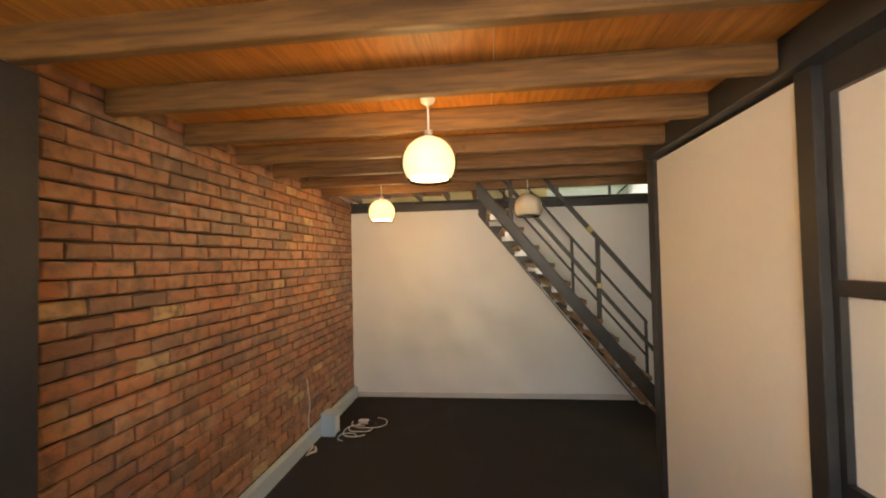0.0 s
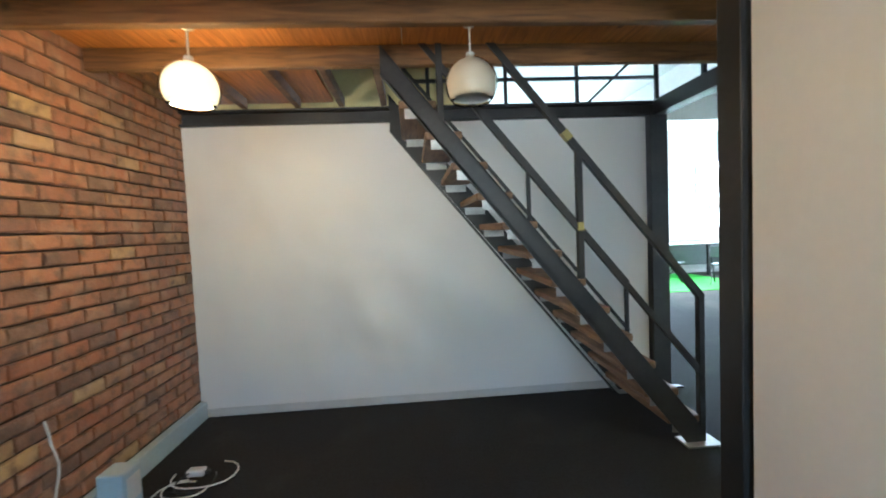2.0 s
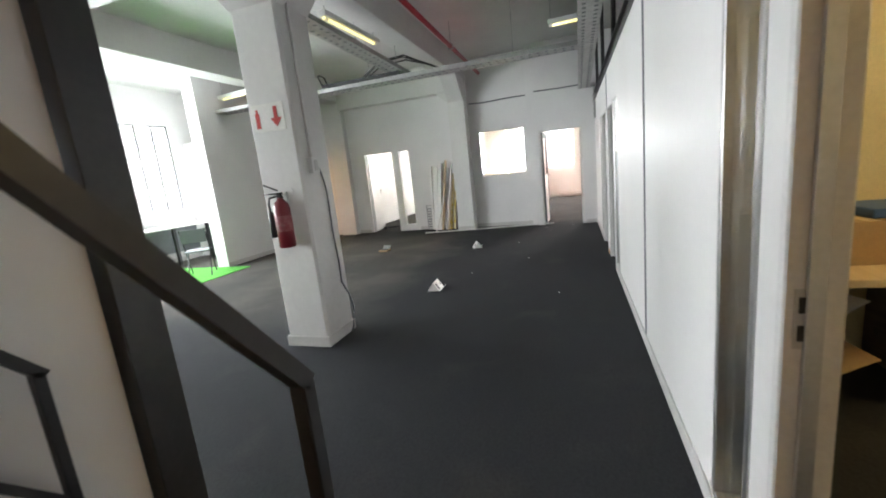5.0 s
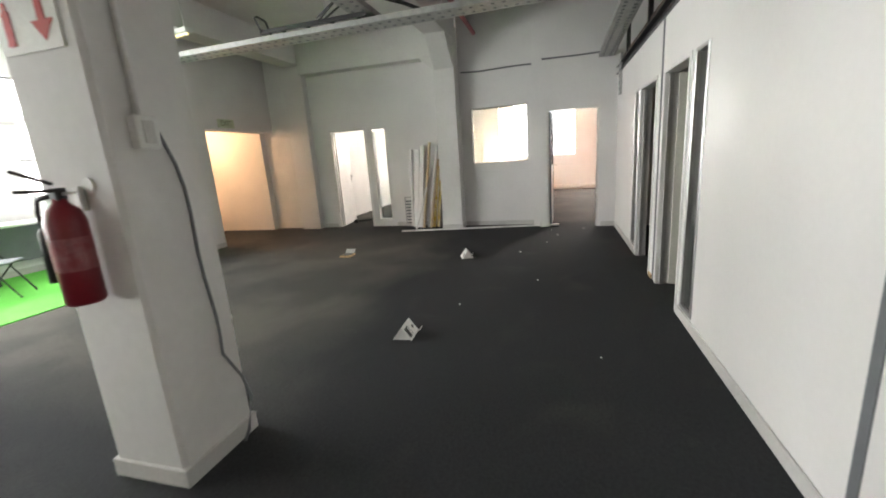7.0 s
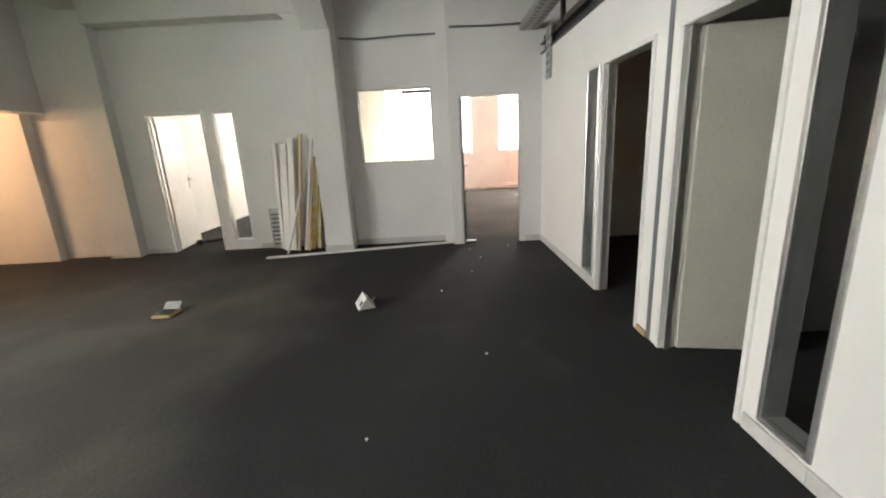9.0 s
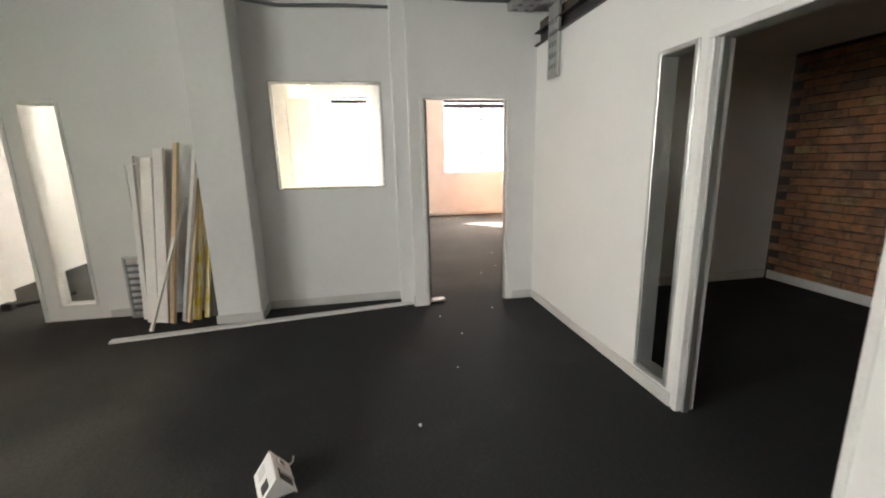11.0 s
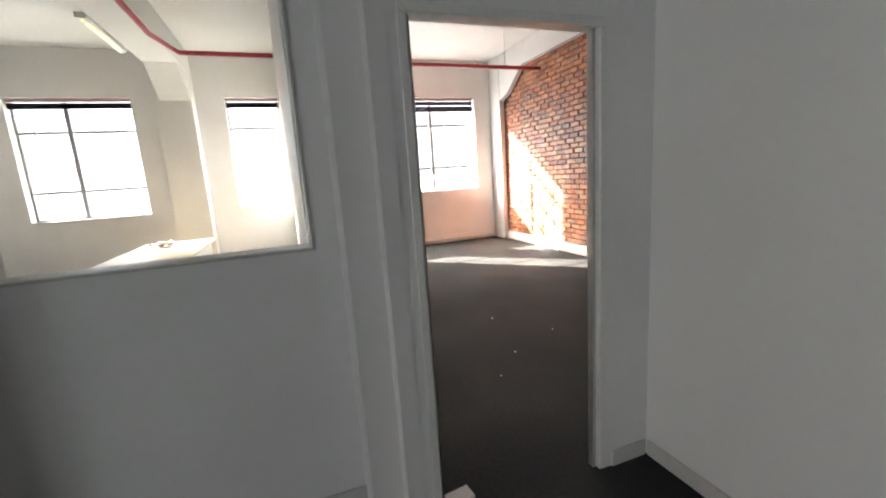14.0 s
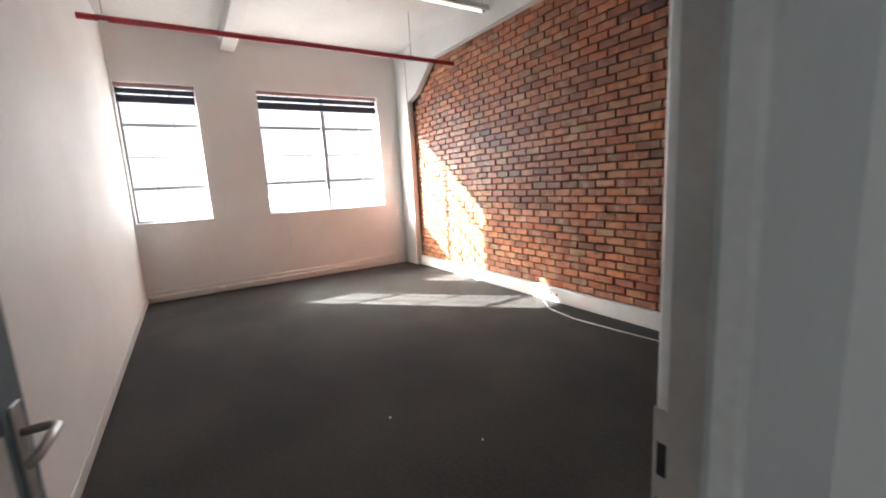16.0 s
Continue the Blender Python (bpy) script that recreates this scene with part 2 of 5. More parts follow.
MORTAR = mat("dark_mortar", (0.075, 0.055, 0.045), 0.9, second=(0.045, 0.034, 0.03), scale=12, amount=0.8, bump=0.8, bump_scale=80, grain=0.15)
BRICK_OLD = brick_mat("old_red_brick", [(0.0, (0.36, 0.14, 0.07)), (0.2, (0.45, 0.21, 0.10)), (0.42, (0.28, 0.13, 0.08)), (0.54, (0.18, 0.11, 0.075)), (0.72, (0.42, 0.20, 0.105)), (0.93, (0.33, 0.15, 0.085)), (1.0, (0.52, 0.36, 0.17))], (0.14, 0.09, 0.062))
BRICK_FACE = brick_mat("orange_face_brick", [(0.0, (0.40, 0.12, 0.05)), (0.25, (0.46, 0.16, 0.06)), (0.5, (0.33, 0.10, 0.05)), (0.72, (0.22, 0.085, 0.05)), (0.85, (0.47, 0.18, 0.075)), (0.95, (0.36, 0.2, 0.1)), (1.0, (0.12, 0.06, 0.05))], (0.20, 0.09, 0.055))
BEAM_WOOD = wood_mat("varnished_pine_beam", (0.22, 0.108, 0.032), (0.085, 0.042, 0.014))
BOARD_WOOD = wood_mat("varnished_pine_board", (0.52, 0.20, 0.035), (0.30, 0.11, 0.02), (14, 1.2, 14))
TREAD_WOOD = wood_mat("stained_stair_tread", (0.30, 0.18, 0.095), (0.14, 0.08, 0.045), (14, 1.4, 14))
CARTON = mat("brown_cardboard", (0.42, 0.29, 0.16), 0.85, second=(0.36, 0.24, 0.13), scale=4)
YELLOW = mat("yellow_plastic_wrap", (0.62, 0.42, 0.03), 0.4, second=(0.72, 0.66, 0.45), scale=9, amount=0.9)
OAK = wood_mat("pale_oak_laminate", (0.62, 0.50, 0.33), (0.52, 0.40, 0.25), (1.5, 12, 12), 0.4)
DARK_WOOD = wood_mat("dark_timber", (0.10, 0.07, 0.05), (0.05, 0.035, 0.028))
GLASS = glass_mat("clear_glass", (0.93, 0.96, 0.96))
SHADE_GLASS = glass_mat("smoked_clear_glass", (0.93, 0.88, 0.80), 0.05)
TUBE_GLOW = glow("fluorescent_tube", (1.0, 0.84, 0.27), 0.05)
DESK_TUBE_GLOW = glow("yellowed_fluorescent_tube", (1.0, 0.80, 0.26), 0.10)
WHITE_TUBE_GLOW = glow("white_fluorescent_tube", (1.0, 0.92, 0.66), 0.16)
LAMP_GLOW = glow("lit_opal_glass", (1.0, 0.74, 0.36), 0.042)
STORE_GLOW = glow("store_lamp", (1.0, 0.74, 0.30), 0.5)
BLIND = mat("dark_roller_blind", (0.05, 0.05, 0.075), 0.8, scale=12)
PINK = mat("red_oxide_window_frame", (0.40, 0.26, 0.25), 0.6, scale=9)
SIGN_WHITE = mat("sign_white", (0.78, 0.77, 0.72), 0.4, scale=5)
SIGN_GREEN = mat("exit_sign_face", (0.55, 0.60, 0.42), 0.5, scale=8)
DARK_TEXT = mat("dark_green_ink", (0.06, 0.09, 0.05), 0.6)
ORANGE = mat("orange_door_paint", (0.62, 0.17, 0.04), 0.5, scale=4)
BARS = mat("weathered_window_steel", (0.34, 0.34, 0.33), 0.6, scale=9)
GREY_BOARD = mat("grey_board", (0.16, 0.17, 0.18), 0.6, scale=6)


# ---- building helpers ----
BASES = {}


def thing(name, base, label, category, group="", kind=""):
    e = new(name)
    e.location = base
    BASES[e.name] = Vector(base)
    return tagged(e, label, category, group, kind)


def smooth(me):
    for p in me.polygons:
        p.use_smooth = True


def part(name, bm, material, parent=None, label="", category="", kind="", group="", round_=False):
    """Link a bmesh, given in world metres, as one mesh object."""
    base = BASES[parent.name] if parent else Vector()
    if parent:
        bmesh.ops.translate(bm, verts=bm.verts, vec=-base)
    bmesh.ops.recalc_face_normals(bm, faces=bm.faces)
    me = bpy.data.meshes.new(name)
    bm.to_mesh(me)
    bm.free()
    me.materials.append(material)
    if round_:
        smooth(me)
    ob = new(name, me)
    BASES[ob.name] = base
    if parent:
        ob.parent = parent
    return tagged(ob, label, category, group, kind)


def box(bm, x0, x1, y0, y1, z0, z1, bevel=0.0):
    got = bmesh.ops.create_cube(bm, size=1, matrix=Matrix.Translation(((x0 + x1) / 2, (y0 + y1) / 2, (z0 + z1) / 2)) @ Matrix.Diagonal((abs(x1 - x0), abs(y1 - y0), abs(z1 - z0), 1)))
    if bevel:
        es = list({e for v in got["verts"] for e in v.link_edges})
        bmesh.ops.bevel(bm, geom=es, offset=bevel, segments=1, affect="EDGES")
    return bm


def boxes(*rows, bevel=0.0):
    bm = bmesh.new()
    for r in rows:
        box(bm, *r, bevel=bevel)
    return bm


def tube(pts, r, seg=8, bm=None):
    """A round bar swept along points."""
    bm = bm or bmesh.new()
    pts = [Vector(p) for p in pts]
    rings = []
    up = Vector((0, 0, 1))
    for i, p in enumerate(pts):
        d = (pts[min(i + 1, len(pts) - 1)] - pts[max(i - 1, 0)]).normalized()
        a = d.cross(up if abs(d.z) < 0.95 else Vector((1, 0, 0))).normalized()
        b = d.cross(a)
        rings.append([bm.verts.new(p + r * (math.cos(2 * math.pi * j / seg) * a + math.sin(2 * math.pi * j / seg) * b)) for j in range(seg)])
    for q, s in zip(rings, rings[1:]):
        for j in range(seg):
            bm.faces.new((q[j], q[(j + 1) % seg], s[(j + 1) % seg], s[j]))
    bm.faces.new(rings[0])
    bm.faces.new(rings[-1])
    return bm


def bar(p, q, w, h, bm=None):
    """A straight square bar between two points, h upright."""
    bm = bm or bmesh.new()
    p, q = Vector(p), Vector(q)
    d = (q - p).normalized()
    a = d.cross(Vector((0, 0, 1)))
    a = a.normalized() if a.length > 1e-3 else Vector((1, 0, 0))
    b = d.cross(a).normalized()
    rings = [[bm.verts.new(c + sx * w / 2 * a + sy * h / 2 * b) for sx, sy in ((-1, -1), (1, -1), (1, 1), (-1, 1))] for c in (p, q)]
    for j in range(4):
        bm.faces.new((rings[0][j], rings[0][(j + 1) % 4], rings[1][(j + 1) % 4], rings[1][j]))
    bm.faces.new(rings[0])
    bm.faces.new(rings[1])
    return bm


def lathe(profile, at, seg=28):
    bm = bmesh.new()
    rings = []
    for r, z in profile:
        if r < 1e-4:
            rings.append([bm.verts.new((at[0], at[1], at[2] + z))])
        else:
            rings.append([bm.verts.new((at[0] + r * math.cos(2 * math.pi * j / seg), at[1] + r * math.sin(2 * math.pi * j / seg), at[2] + z)) for j in range(seg)])
    for a, b in zip(rings, rings[1:]):
        for j in range(seg):
            f = [a[j % len(a)], a[(j + 1) % len(a)], b[(j + 1) % len(b)], b[j % len(b)]]
            f = list(dict.fromkeys(f))
            if len(f) > 2:
                bm.faces.new(f)
    return bm


def prism(outline, axis, a, b):
    """An outline in the plane across an axis, drawn out from a to b. Outline: for "x" (y, z), for "y" (x, z), for "z" (x, y)."""
    bm = bmesh.new()
    put = {"x": lambda u, v, t: (t, u, v), "y": lambda u, v, t: (u, t, v), "z": lambda u, v, t: (u, v, t)}[axis]
    lo = [bm.verts.new(put(u, v, a)) for u, v in outline]
    hi = [bm.verts.new(put(u, v, b)) for u, v in outline]
    bm.faces.new(lo)
    bm.faces.new(hi)
    for i in range(len(lo)):
        j = (i + 1) % len(lo)
        bm.faces.new((lo[i], lo[j], hi[j], hi[i]))
    return bm


def wall(name, axis, face, back, u0, u1, z0, z1, holes=(), material=None, label="", parent=None):
    """A wall along "x" or "y" from u0 to u1, between the planes face and back, with openings (u, u, z, z) right through it."""
    us = sorted({u0, u1, *[h[0] for h in holes], *[h[1] for h in holes]})
    zs = sorted({z0, z1, *[h[2] for h in holes], *[h[3] for h in holes]})
    solid = {(i, j): not any(h[0] <= (us[i] + us[i + 1]) / 2 <= h[1] and h[2] <= (zs[j] + zs[j + 1]) / 2 <= h[3] for h in holes)
             for i in range(len(us) - 1) for j in range(len(zs) - 1)}
    bm = bmesh.new()
    cache = {}

    def v(i, j, s):
        if (i, j, s) not in cache:
            t = (face, back)[s]
            cache[i, j, s] = bm.verts.new((us[i], t, zs[j]) if axis == "x" else (t, us[i], zs[j]))
        return cache[i, j, s]

    for (i, j), full in solid.items():
        if not full:
            continue
        for s in (0, 1):
            bm.faces.new((v(i, j, s), v(i + 1, j, s), v(i + 1, j + 1, s), v(i, j + 1, s)))
        for di, dj, a, b in ((-1, 0, (i, j), (i, j + 1)), (1, 0, (i + 1, j), (i + 1, j + 1)), (0, -1, (i, j), (i + 1, j)), (0, 1, (i, j + 1), (i + 1, j + 1))):
            if not solid.get((i + di, j + dj), False):
                bm.faces.new((v(*a, 0), v(*b, 0), v(*b, 1), v(*a, 1)))
    return part(name, bm, material or PLASTER, parent, label, "wall", "structure")


def trim(name, *rows, material=None, label="grey painted skirting board along the wall"):
    return part(name, boxes(*rows, bevel=0.004), material or TRIM, None, label, "skirting", "structure")


# ---- the large structure ----
CEIL = 3.85
MEZZ = 2.665
part("floor", boxes((-1.6, 18.6, -3.2, 11.8, -0.2, 0.0)), CARPET, None, "dark charcoal carpet, dusty and worn in patches, colour lightened in the sunlit rooms", "floor", "structure")
part("ceiling", boxes((-1.6, 18.6, -3.2, 11.8, CEIL, CEIL + 0.2)), CONCRETE, None, "white painted concrete ceiling slab", "ceiling", "structure")
part("ground", boxes((-900, 900, -900, 900, -8.2, -8.0)), mat("pale_paving", (0.4, 0.39, 0.37), 0.9, scale=0.05), None, "pale paved ground far below the windows", "ground", "structure")

# first room
wall("wall_behind_start", "x", -2.9, -3.1, -1.6, 3.2, 0, CEIL, holes=[(-0.6, 1.8, 0.6, 2.5)], label="plain white wall behind the entrance")
wall("wall_stairs", "x", 4.30, 4.42, -1.2, 2.80, 0, 2.45, material=WAVY_BOARD, label="white painted, slightly wavy board wall behind the staircase")
wall("wall_stairs_upper", "x", 4.60, 4.72, -1.2, 1.45, 2.60, 3.3, label="white wall of the upper level", material=mat("yellow_cream_paint", (0.72, 0.62, 0.30), 0.6))
wall("wall_panel", "y", 1.88, 1.98, 0.72, 2.10, 0.02, 2.5, material=WHITE_BOARD, label="smooth white panel wall in a steel frame")
wall("wall_panel_near", "y", 1.90, 1.97, -2.9, 0.63, 0, 2.52, holes=[(-1.0, 0.60, 0.95, 2.40)], material=STEEL, label="dark steel screen with glazed upper panes")

# wall of the offices beside the walk, with doors and side lights
RW = 2.23
OFFICE_HOLES = [(2.12, 3.0, 0, 2.03), (3.15, 3.46, 0.10, 2.03), (6.79, 7.08, 0.10, 2.03), (7.19, 7.98, 0, 2.03), (8.28, 9.13, 0, 2.03), (9.20, 9.50, 0.10, 2.03)]
wall("wall_offices", "x", RW, RW - 0.1, 1.99, 11.24, 0, 2.5, holes=OFFICE_HOLES, material=WHITE_BOARD, label="white drywall partition with doors and narrow side lights")
wall("wall_store_side", "y", 5.02, 5.12, -0.75, RW - 0.1, 0, 2.5, label="yellowed white partition of the store room", material=mat("cream_paint", (0.72, 0.66, 0.45), 0.6))
wall("wall_between_offices", "y", 8.08, 8.18, -0.75, RW - 0.1, 0, 2.5, label="white partition between two dark offices")
part("mezzanine_deck", boxes((1.99, 11.31, -0.75, RW - 0.02, 2.62, 2.72)), DARK_WOOD, None, "dark timber deck over the small offices", "deck", "structure")
part("office_ceiling", boxes((2.0, 11.3, -0.74, RW - 0.1, 2.5, 2.55)), PLASTER, None, "low white ceiling of the small offices", "ceiling", "structure")

# end of the hall
wall("wall_end_door", "y", 11.24, 11.32, RW - 0.1, 3.42, 0, CEIL, holes=[(2.504, 3.37, 0, 2.055)], label="white painted wall with an open doorway")
wall("wall_end_window", "y", 11.54, 11.66, 3.49, 4.97, 0, CEIL, holes=[(3.72, 4.770, 1.212, 2.228)], label="white painted wall with an inside window")
wall("wall_end_left", "y", 11.68, 11.80, 5.36, 8.28, 0, CEIL, holes=[(7.05, 7.88, 0, 2.07), (6.59, 6.93, 0.13, 2.06)], label="grey-white wall with a door and a side light")
wall("wall_end_pier", "y", 11.50, 11.80, 8.28, 8.73, 0, CEIL, label="white painted pier")
wall("wall_exit_recess", "y", 11.66, 11.80, 8.73, 9.50, 0, CEIL, label="white wall with a closed door")
wall("wall_exit", "x", 9.28, 9.55, 8.10, 9.80, 0, CEIL, label="white partition beside the exit passage")
wall("wall_exit_header", "x", 9.28, 9.55, 9.80, 11.66, 2.15, CEIL, label="white wall over the exit passage")
wall("wall_exit_passage", "y", 11.50, 11.66, 9.50, 11.5, 0, 2.6, label="passage wall in warm light")
wall("wall_exit_side", "y", 9.50, 9.62, 9.55, 11.5, 0, 2.6, label="white side of the exit passage")
part("passage_ceiling", boxes((9.62, 11.66, 9.56, 11.5, 2.6, 2.7)), PLASTER, None, "white passage ceiling", "ceiling", "structure")

# party wall of brick lies at y = -0.75; outer walls
HALL_WINDOWS = [(1.3, 3.9, 1.19, 3.1), (4.9, 7.56, 1.19, 3.1), (8.25, 9.40, 1.19, 3.1)]
wall("wall_windows_hall", "x", 11.5, 11.75, -1.6, 18.6, 0, CEIL, holes=HALL_WINDOWS, label="white outer wall with large steel windows")
OUT_WINDOWS = [(-0.23, 1.80, 1.16, 3.10), (2.64, 3.59, 1.16, 3.10), (3.78, 4.66, 1.16, 3.10), (6.07, 7.72, 1.16, 3.10)]
wall("wall_windows_office", "y", 18.28, 18.55, -0.95, 11.5, 0, CEIL, holes=OUT_WINDOWS, label="white outer wall with steel windows and deep sills")
wall("wall_hall_west", "y", -1.20, -1.45, 4.42, 11.5, 0, CEIL, label="white wall of the open hall")
wall("wall_office_side", "x", 3.62, 3.74, 11.66, 18.28, 0, CEIL, label="smooth white wall of the bright office")
wall("wall_desk_room_side", "x", 8.36, 8.48, 11.80, 18.28, 0, CEIL, label="white wall of the desk room")
wall("wall_office_corner", "y", 11.32, 11.66, 3.49, 3.62, 0, CEIL, label="white corner of the bright office")
wall("wall_office_front_upper", "y", 11.24, 11.32, -0.75, RW - 0.1, 0, CEIL, label="white wall of the bright office")

wall("wall_end_step", "y", 11.235, 11.66, 3.42, 3.49, 0, CEIL, label="white painted return between door and inside window")

# concrete beams, columns and haunches
def beam(name, rows):
    return part(name, boxes(*rows, bevel=0.008), CONCRETE, None, "white painted concrete ceiling beam", "beam", "structure")


beam("beam_hall", [(5.22, 11.5, 4.98, 5.36, 3.42, CEIL), (-1.2, 4.79, 4.98, 5.36, 3.42, CEIL)])
beam("beam_end_wall", [(11.40, 11.68, 5.36, 8.28, 3.20, CEIL)])
beam("beam_cross", [(4.82, 5.20, 5.36, 11.5, 3.42, CEIL), (4.82, 5.20, 2.3, 4.98, 3.42, CEIL)])
beam("beam_hall_minor", [(5.22, 11.5, 8.28, 8.66, 3.40, CEIL)])
beam("beam_office", [(11.56, 18.28, 2.04, 2.24, 3.62, CEIL)])
beam("beam_desk_room", [(11.80, 18.28, 5.12, 5.60, 3.45, CEIL)])
part("pier_hall", boxes((11.22, 11.68, 4.97, 5.36, 0, 3.42), bevel=0.008), CONCRETE, None, "white painted concrete pier at the end wall", "column", "structure")
part("haunch_hall", prism([(11.22, 2.93), (11.22, 3.42), (10.75, 3.42)], "y", 4.99, 5.34), CONCRETE, None, "sloped concrete haunch under the beam", "beam", "structure")
part("haunch_hall_side", prism([(5.36, 2.93), (5.36, 3.25), (5.75, 3.25)], "x", 11.42, 11.66), CONCRETE, None, "sloped concrete haunch at the pier", "beam", "structure")
part("pier_desk_room", boxes((18.0, 18.28, 5.12, 5.68, 0, 3.45), bevel=0.008), CONCRETE, None, "white painted pier between windows", "column", "structure")
part("haunch_desk_room", prism([(18.0, 3.0), (18.0, 3.45), (17.4, 3.45)], "y", 5.14, 5.58), CONCRETE, None, "sloped haunch in the desk room", "beam", "structure")
part("pier_office", boxes((17.84, 18.28, -0.73, -0.62, 0, CEIL)), CONCRETE, None, "white painted pier beside the brick wall", "column", "structure")
part("haunch_office", prism([(17.84, 2.95), (17.52, 3.05), (16.95, 3.46), (16.95, CEIL), (17.84, CEIL)], "y", -0.73, -0.63), CONCRETE, None, "sloped concrete haunch above the brick wall", "beam", "structure")
part("beam_brick_top", prism([(16.95, 3.46), (11.56, 3.46), (11.56, CEIL), (16.95, CEIL)], "y", -0.73, -0.63), CONCRETE, None, "white concrete beam above the brick wall", "beam", "structure")


def column(x0, x1, y0, y1):
    c = thing("concrete_column", ((x0 + x1) / 2, (y0 + y1) / 2, 0), "square white painted concrete column with chamfered edges", "column", kind="structure")
    part("shaft", boxes((x0, x1, y0, y1, 0, 3.45), bevel=0.02), CONCRETE, c)
    part("skirting", boxes((x0 - 0.012, x1 + 0.012, y0 - 0.012, y1 + 0.012, 0, 0.095), bevel=0.004), TRIM, c, "grey painted skirting")
    for axis, pts, a, b in (("y", [(x0, 2.85), (x0, 3.43), (x0 - 0.5, 3.43)], y0, y1), ("y", [(x1, 2.85), (x1, 3.43), (x1 + 0.5, 3.43)], y0, y1),
                            ("x", [(y0, 2.85), (y0, 3.43), (y0 - 0.5, 3.43)], x0, x1), ("x", [(y1, 2.85), (y1, 3.43), (y1 + 0.5, 3.43)], x0, x1)):
        part("haunch", prism(pts, axis, a, b), CONCRETE, c)
    return c


column(4.785, 5.223, 4.83, 5.258)

# skirtings
trim("baseboard_stairs", (-1.18, 2.80, 4.285, 4.30, 0, 0.07))
trim("baseboard_offices", (3.06, 6.79, RW, RW + 0.013, 0, 0.085), (6.79, 7.16, RW, RW + 0.013, 0, 0.085), (9.16, 11.227, RW, RW + 0.013, 0, 0.085))
trim("baseboard_end", (11.227, 11.24, RW + 0.013, 2.46, 0, 0.085), (11.527, 11.54, 3.503, 4.957, 0, 0.085), (11.235, 11.54, 3.49, 3.503, 0, 0.085))
trim("baseboard_pier", (11.207, 11.22, 4.957, 5.373, 0, 0.085), (11.22, 11.54, 4.957, 4.97, 0, 0.085), material=TRIM)
trim("baseboard_end_left", (11.667, 11.68, 5.37, 6.5, 0, 0.085), (11.667, 11.68, 7.92, 8.28, 0, 0.085))
trim("baseboard_exit", (8.10, 9.80, 9.267, 9.28, 0, 0.085))
trim("baseboard_office", (18.262, 18.28, -0.62, 3.62, 0, 0.16), (18.24, 18.262, -0.62, 3.62, 0.06, 0.10), material=FRAME, label="cream skirting with a pipe ledge")
trim("baseboard_office_side", (11.66, 18.24, 3.607, 3.62, 0, 0.085))
trim("trunking_office", (12.0, 17.84, -0.75, -0.69, 0, 0.17), material=FRAME, label="white cable trunking below the brick wall")
trim("trunking_brick_room", (-1.2, -1.14, -2.9, 4.28, 0, 0.14), material=BLUE_TRIM, label="pale grey cable trunking at the foot of the brick wall")
trim("baseboard_dark_office", (8.2, 11.2, -0.75, -0.73, 0, 0.1), (11.22, 11.24, -0.73, RW - 0.11, 0, 0.1), material=FRAME)
trim("baseboard_hall_windows", (-1.2, 9.62, 11.485, 11.5, 0, 0.1))

# steel frame of the upper level
def steel(name, rows, label="dark painted steel post", category="post"):
    return part(name, boxes(*rows, bevel=0.003), STEEL, None, label, category, "structure")


steel("post_stairs", [(2.81, 2.97, 4.24, 4.40, 0, 2.45)])
steel("post_stairs_plate", [(2.74, 3.04, 4.17, 4.24, 0.0, 0.012)], "steel base plate of the post", "plate")
steel("post_panel", [(1.86, 1.985, 2.125, 2.24, 0, 2.52)])
steel("post_panel_near", [(1.86, 2.0, 0.63, 0.72, 0, 2.52)])
steel("post_entry", [(-1.19, -1.05, 0.16, 0.30, 0, 2.54)])
steel("beam_steel_stairs", [(-1.2, 2.97, 4.26, 4.40, 2.45, 2.47), (-1.2, 2.97, 4.32, 4.34, 2.47, 2.56), (-1.2, 2.97, 4.26, 4.40, 2.56, 2.58)], "dark steel beam over the white wall", "beam")
steel("beam_steel_side", [(2.85, 2.97, RW + 0.02, 4.26, 2.45, 2.58)], "dark steel beam beside the stair opening", "beam")
steel("beam_steel_panel", [(1.80, 1.98, -2.9, 2.13, 2.52, 2.70)], "dark steel beam above the panel wall", "beam")
steel("channel_offices", [(1.99, 11.31, RW - 0.06, RW + 0.03, 2.5, 2.515), (1.99, 11.31, RW - 0.06, RW - 0.03, 2.515, 2.61), (1.99, 11.31, RW - 0.06, RW + 0.03, 2.61, 2.625)], "dark steel channel along the top of the office wall", "beam")
for x in (3.6, 5.6, 7.2, 8.9, 10.4):
    steel("upper_post", [(x, x + 0.05, RW - 0.05, RW, 2.625, CEIL)], "thin dark post of the upper level")
part("upper_screen", boxes((1.99, 11.31, 0.9, 0.94, 2.72, CEIL)), GREY_BOARD, None, "grey board screen on the upper level", "screen", "structure")

# timber floor of the upper level, seen from below
DECK_Y = [-2.39, -1.87, -1.35, -0.83, -0.31, 0.21, 0.73, 1.25, 1.77, 2.29, 2.81, 3.33]
deck = thing("timber_deck", (0, 0, MEZZ), "varnished pine joists carrying broad boards", "timber ceiling", kind="structure")
for i, y in enumerate(DECK_Y):
    part("joist", boxes((-1.2, 1.80 if y < 2.2 else 2.85, y - 0.028, y + 0.028, 2.54, MEZZ), bevel=0.006), BEAM_WOOD, deck)
for x in (-1.05, -0.66, -0.23, 0.13, 0.48):
    part("joist", boxes((x - 0.025, x + 0.025, 3.36, 4.26, 2.58, MEZZ), bevel=0.005), BEAM_WOOD, deck)
x = -1.2
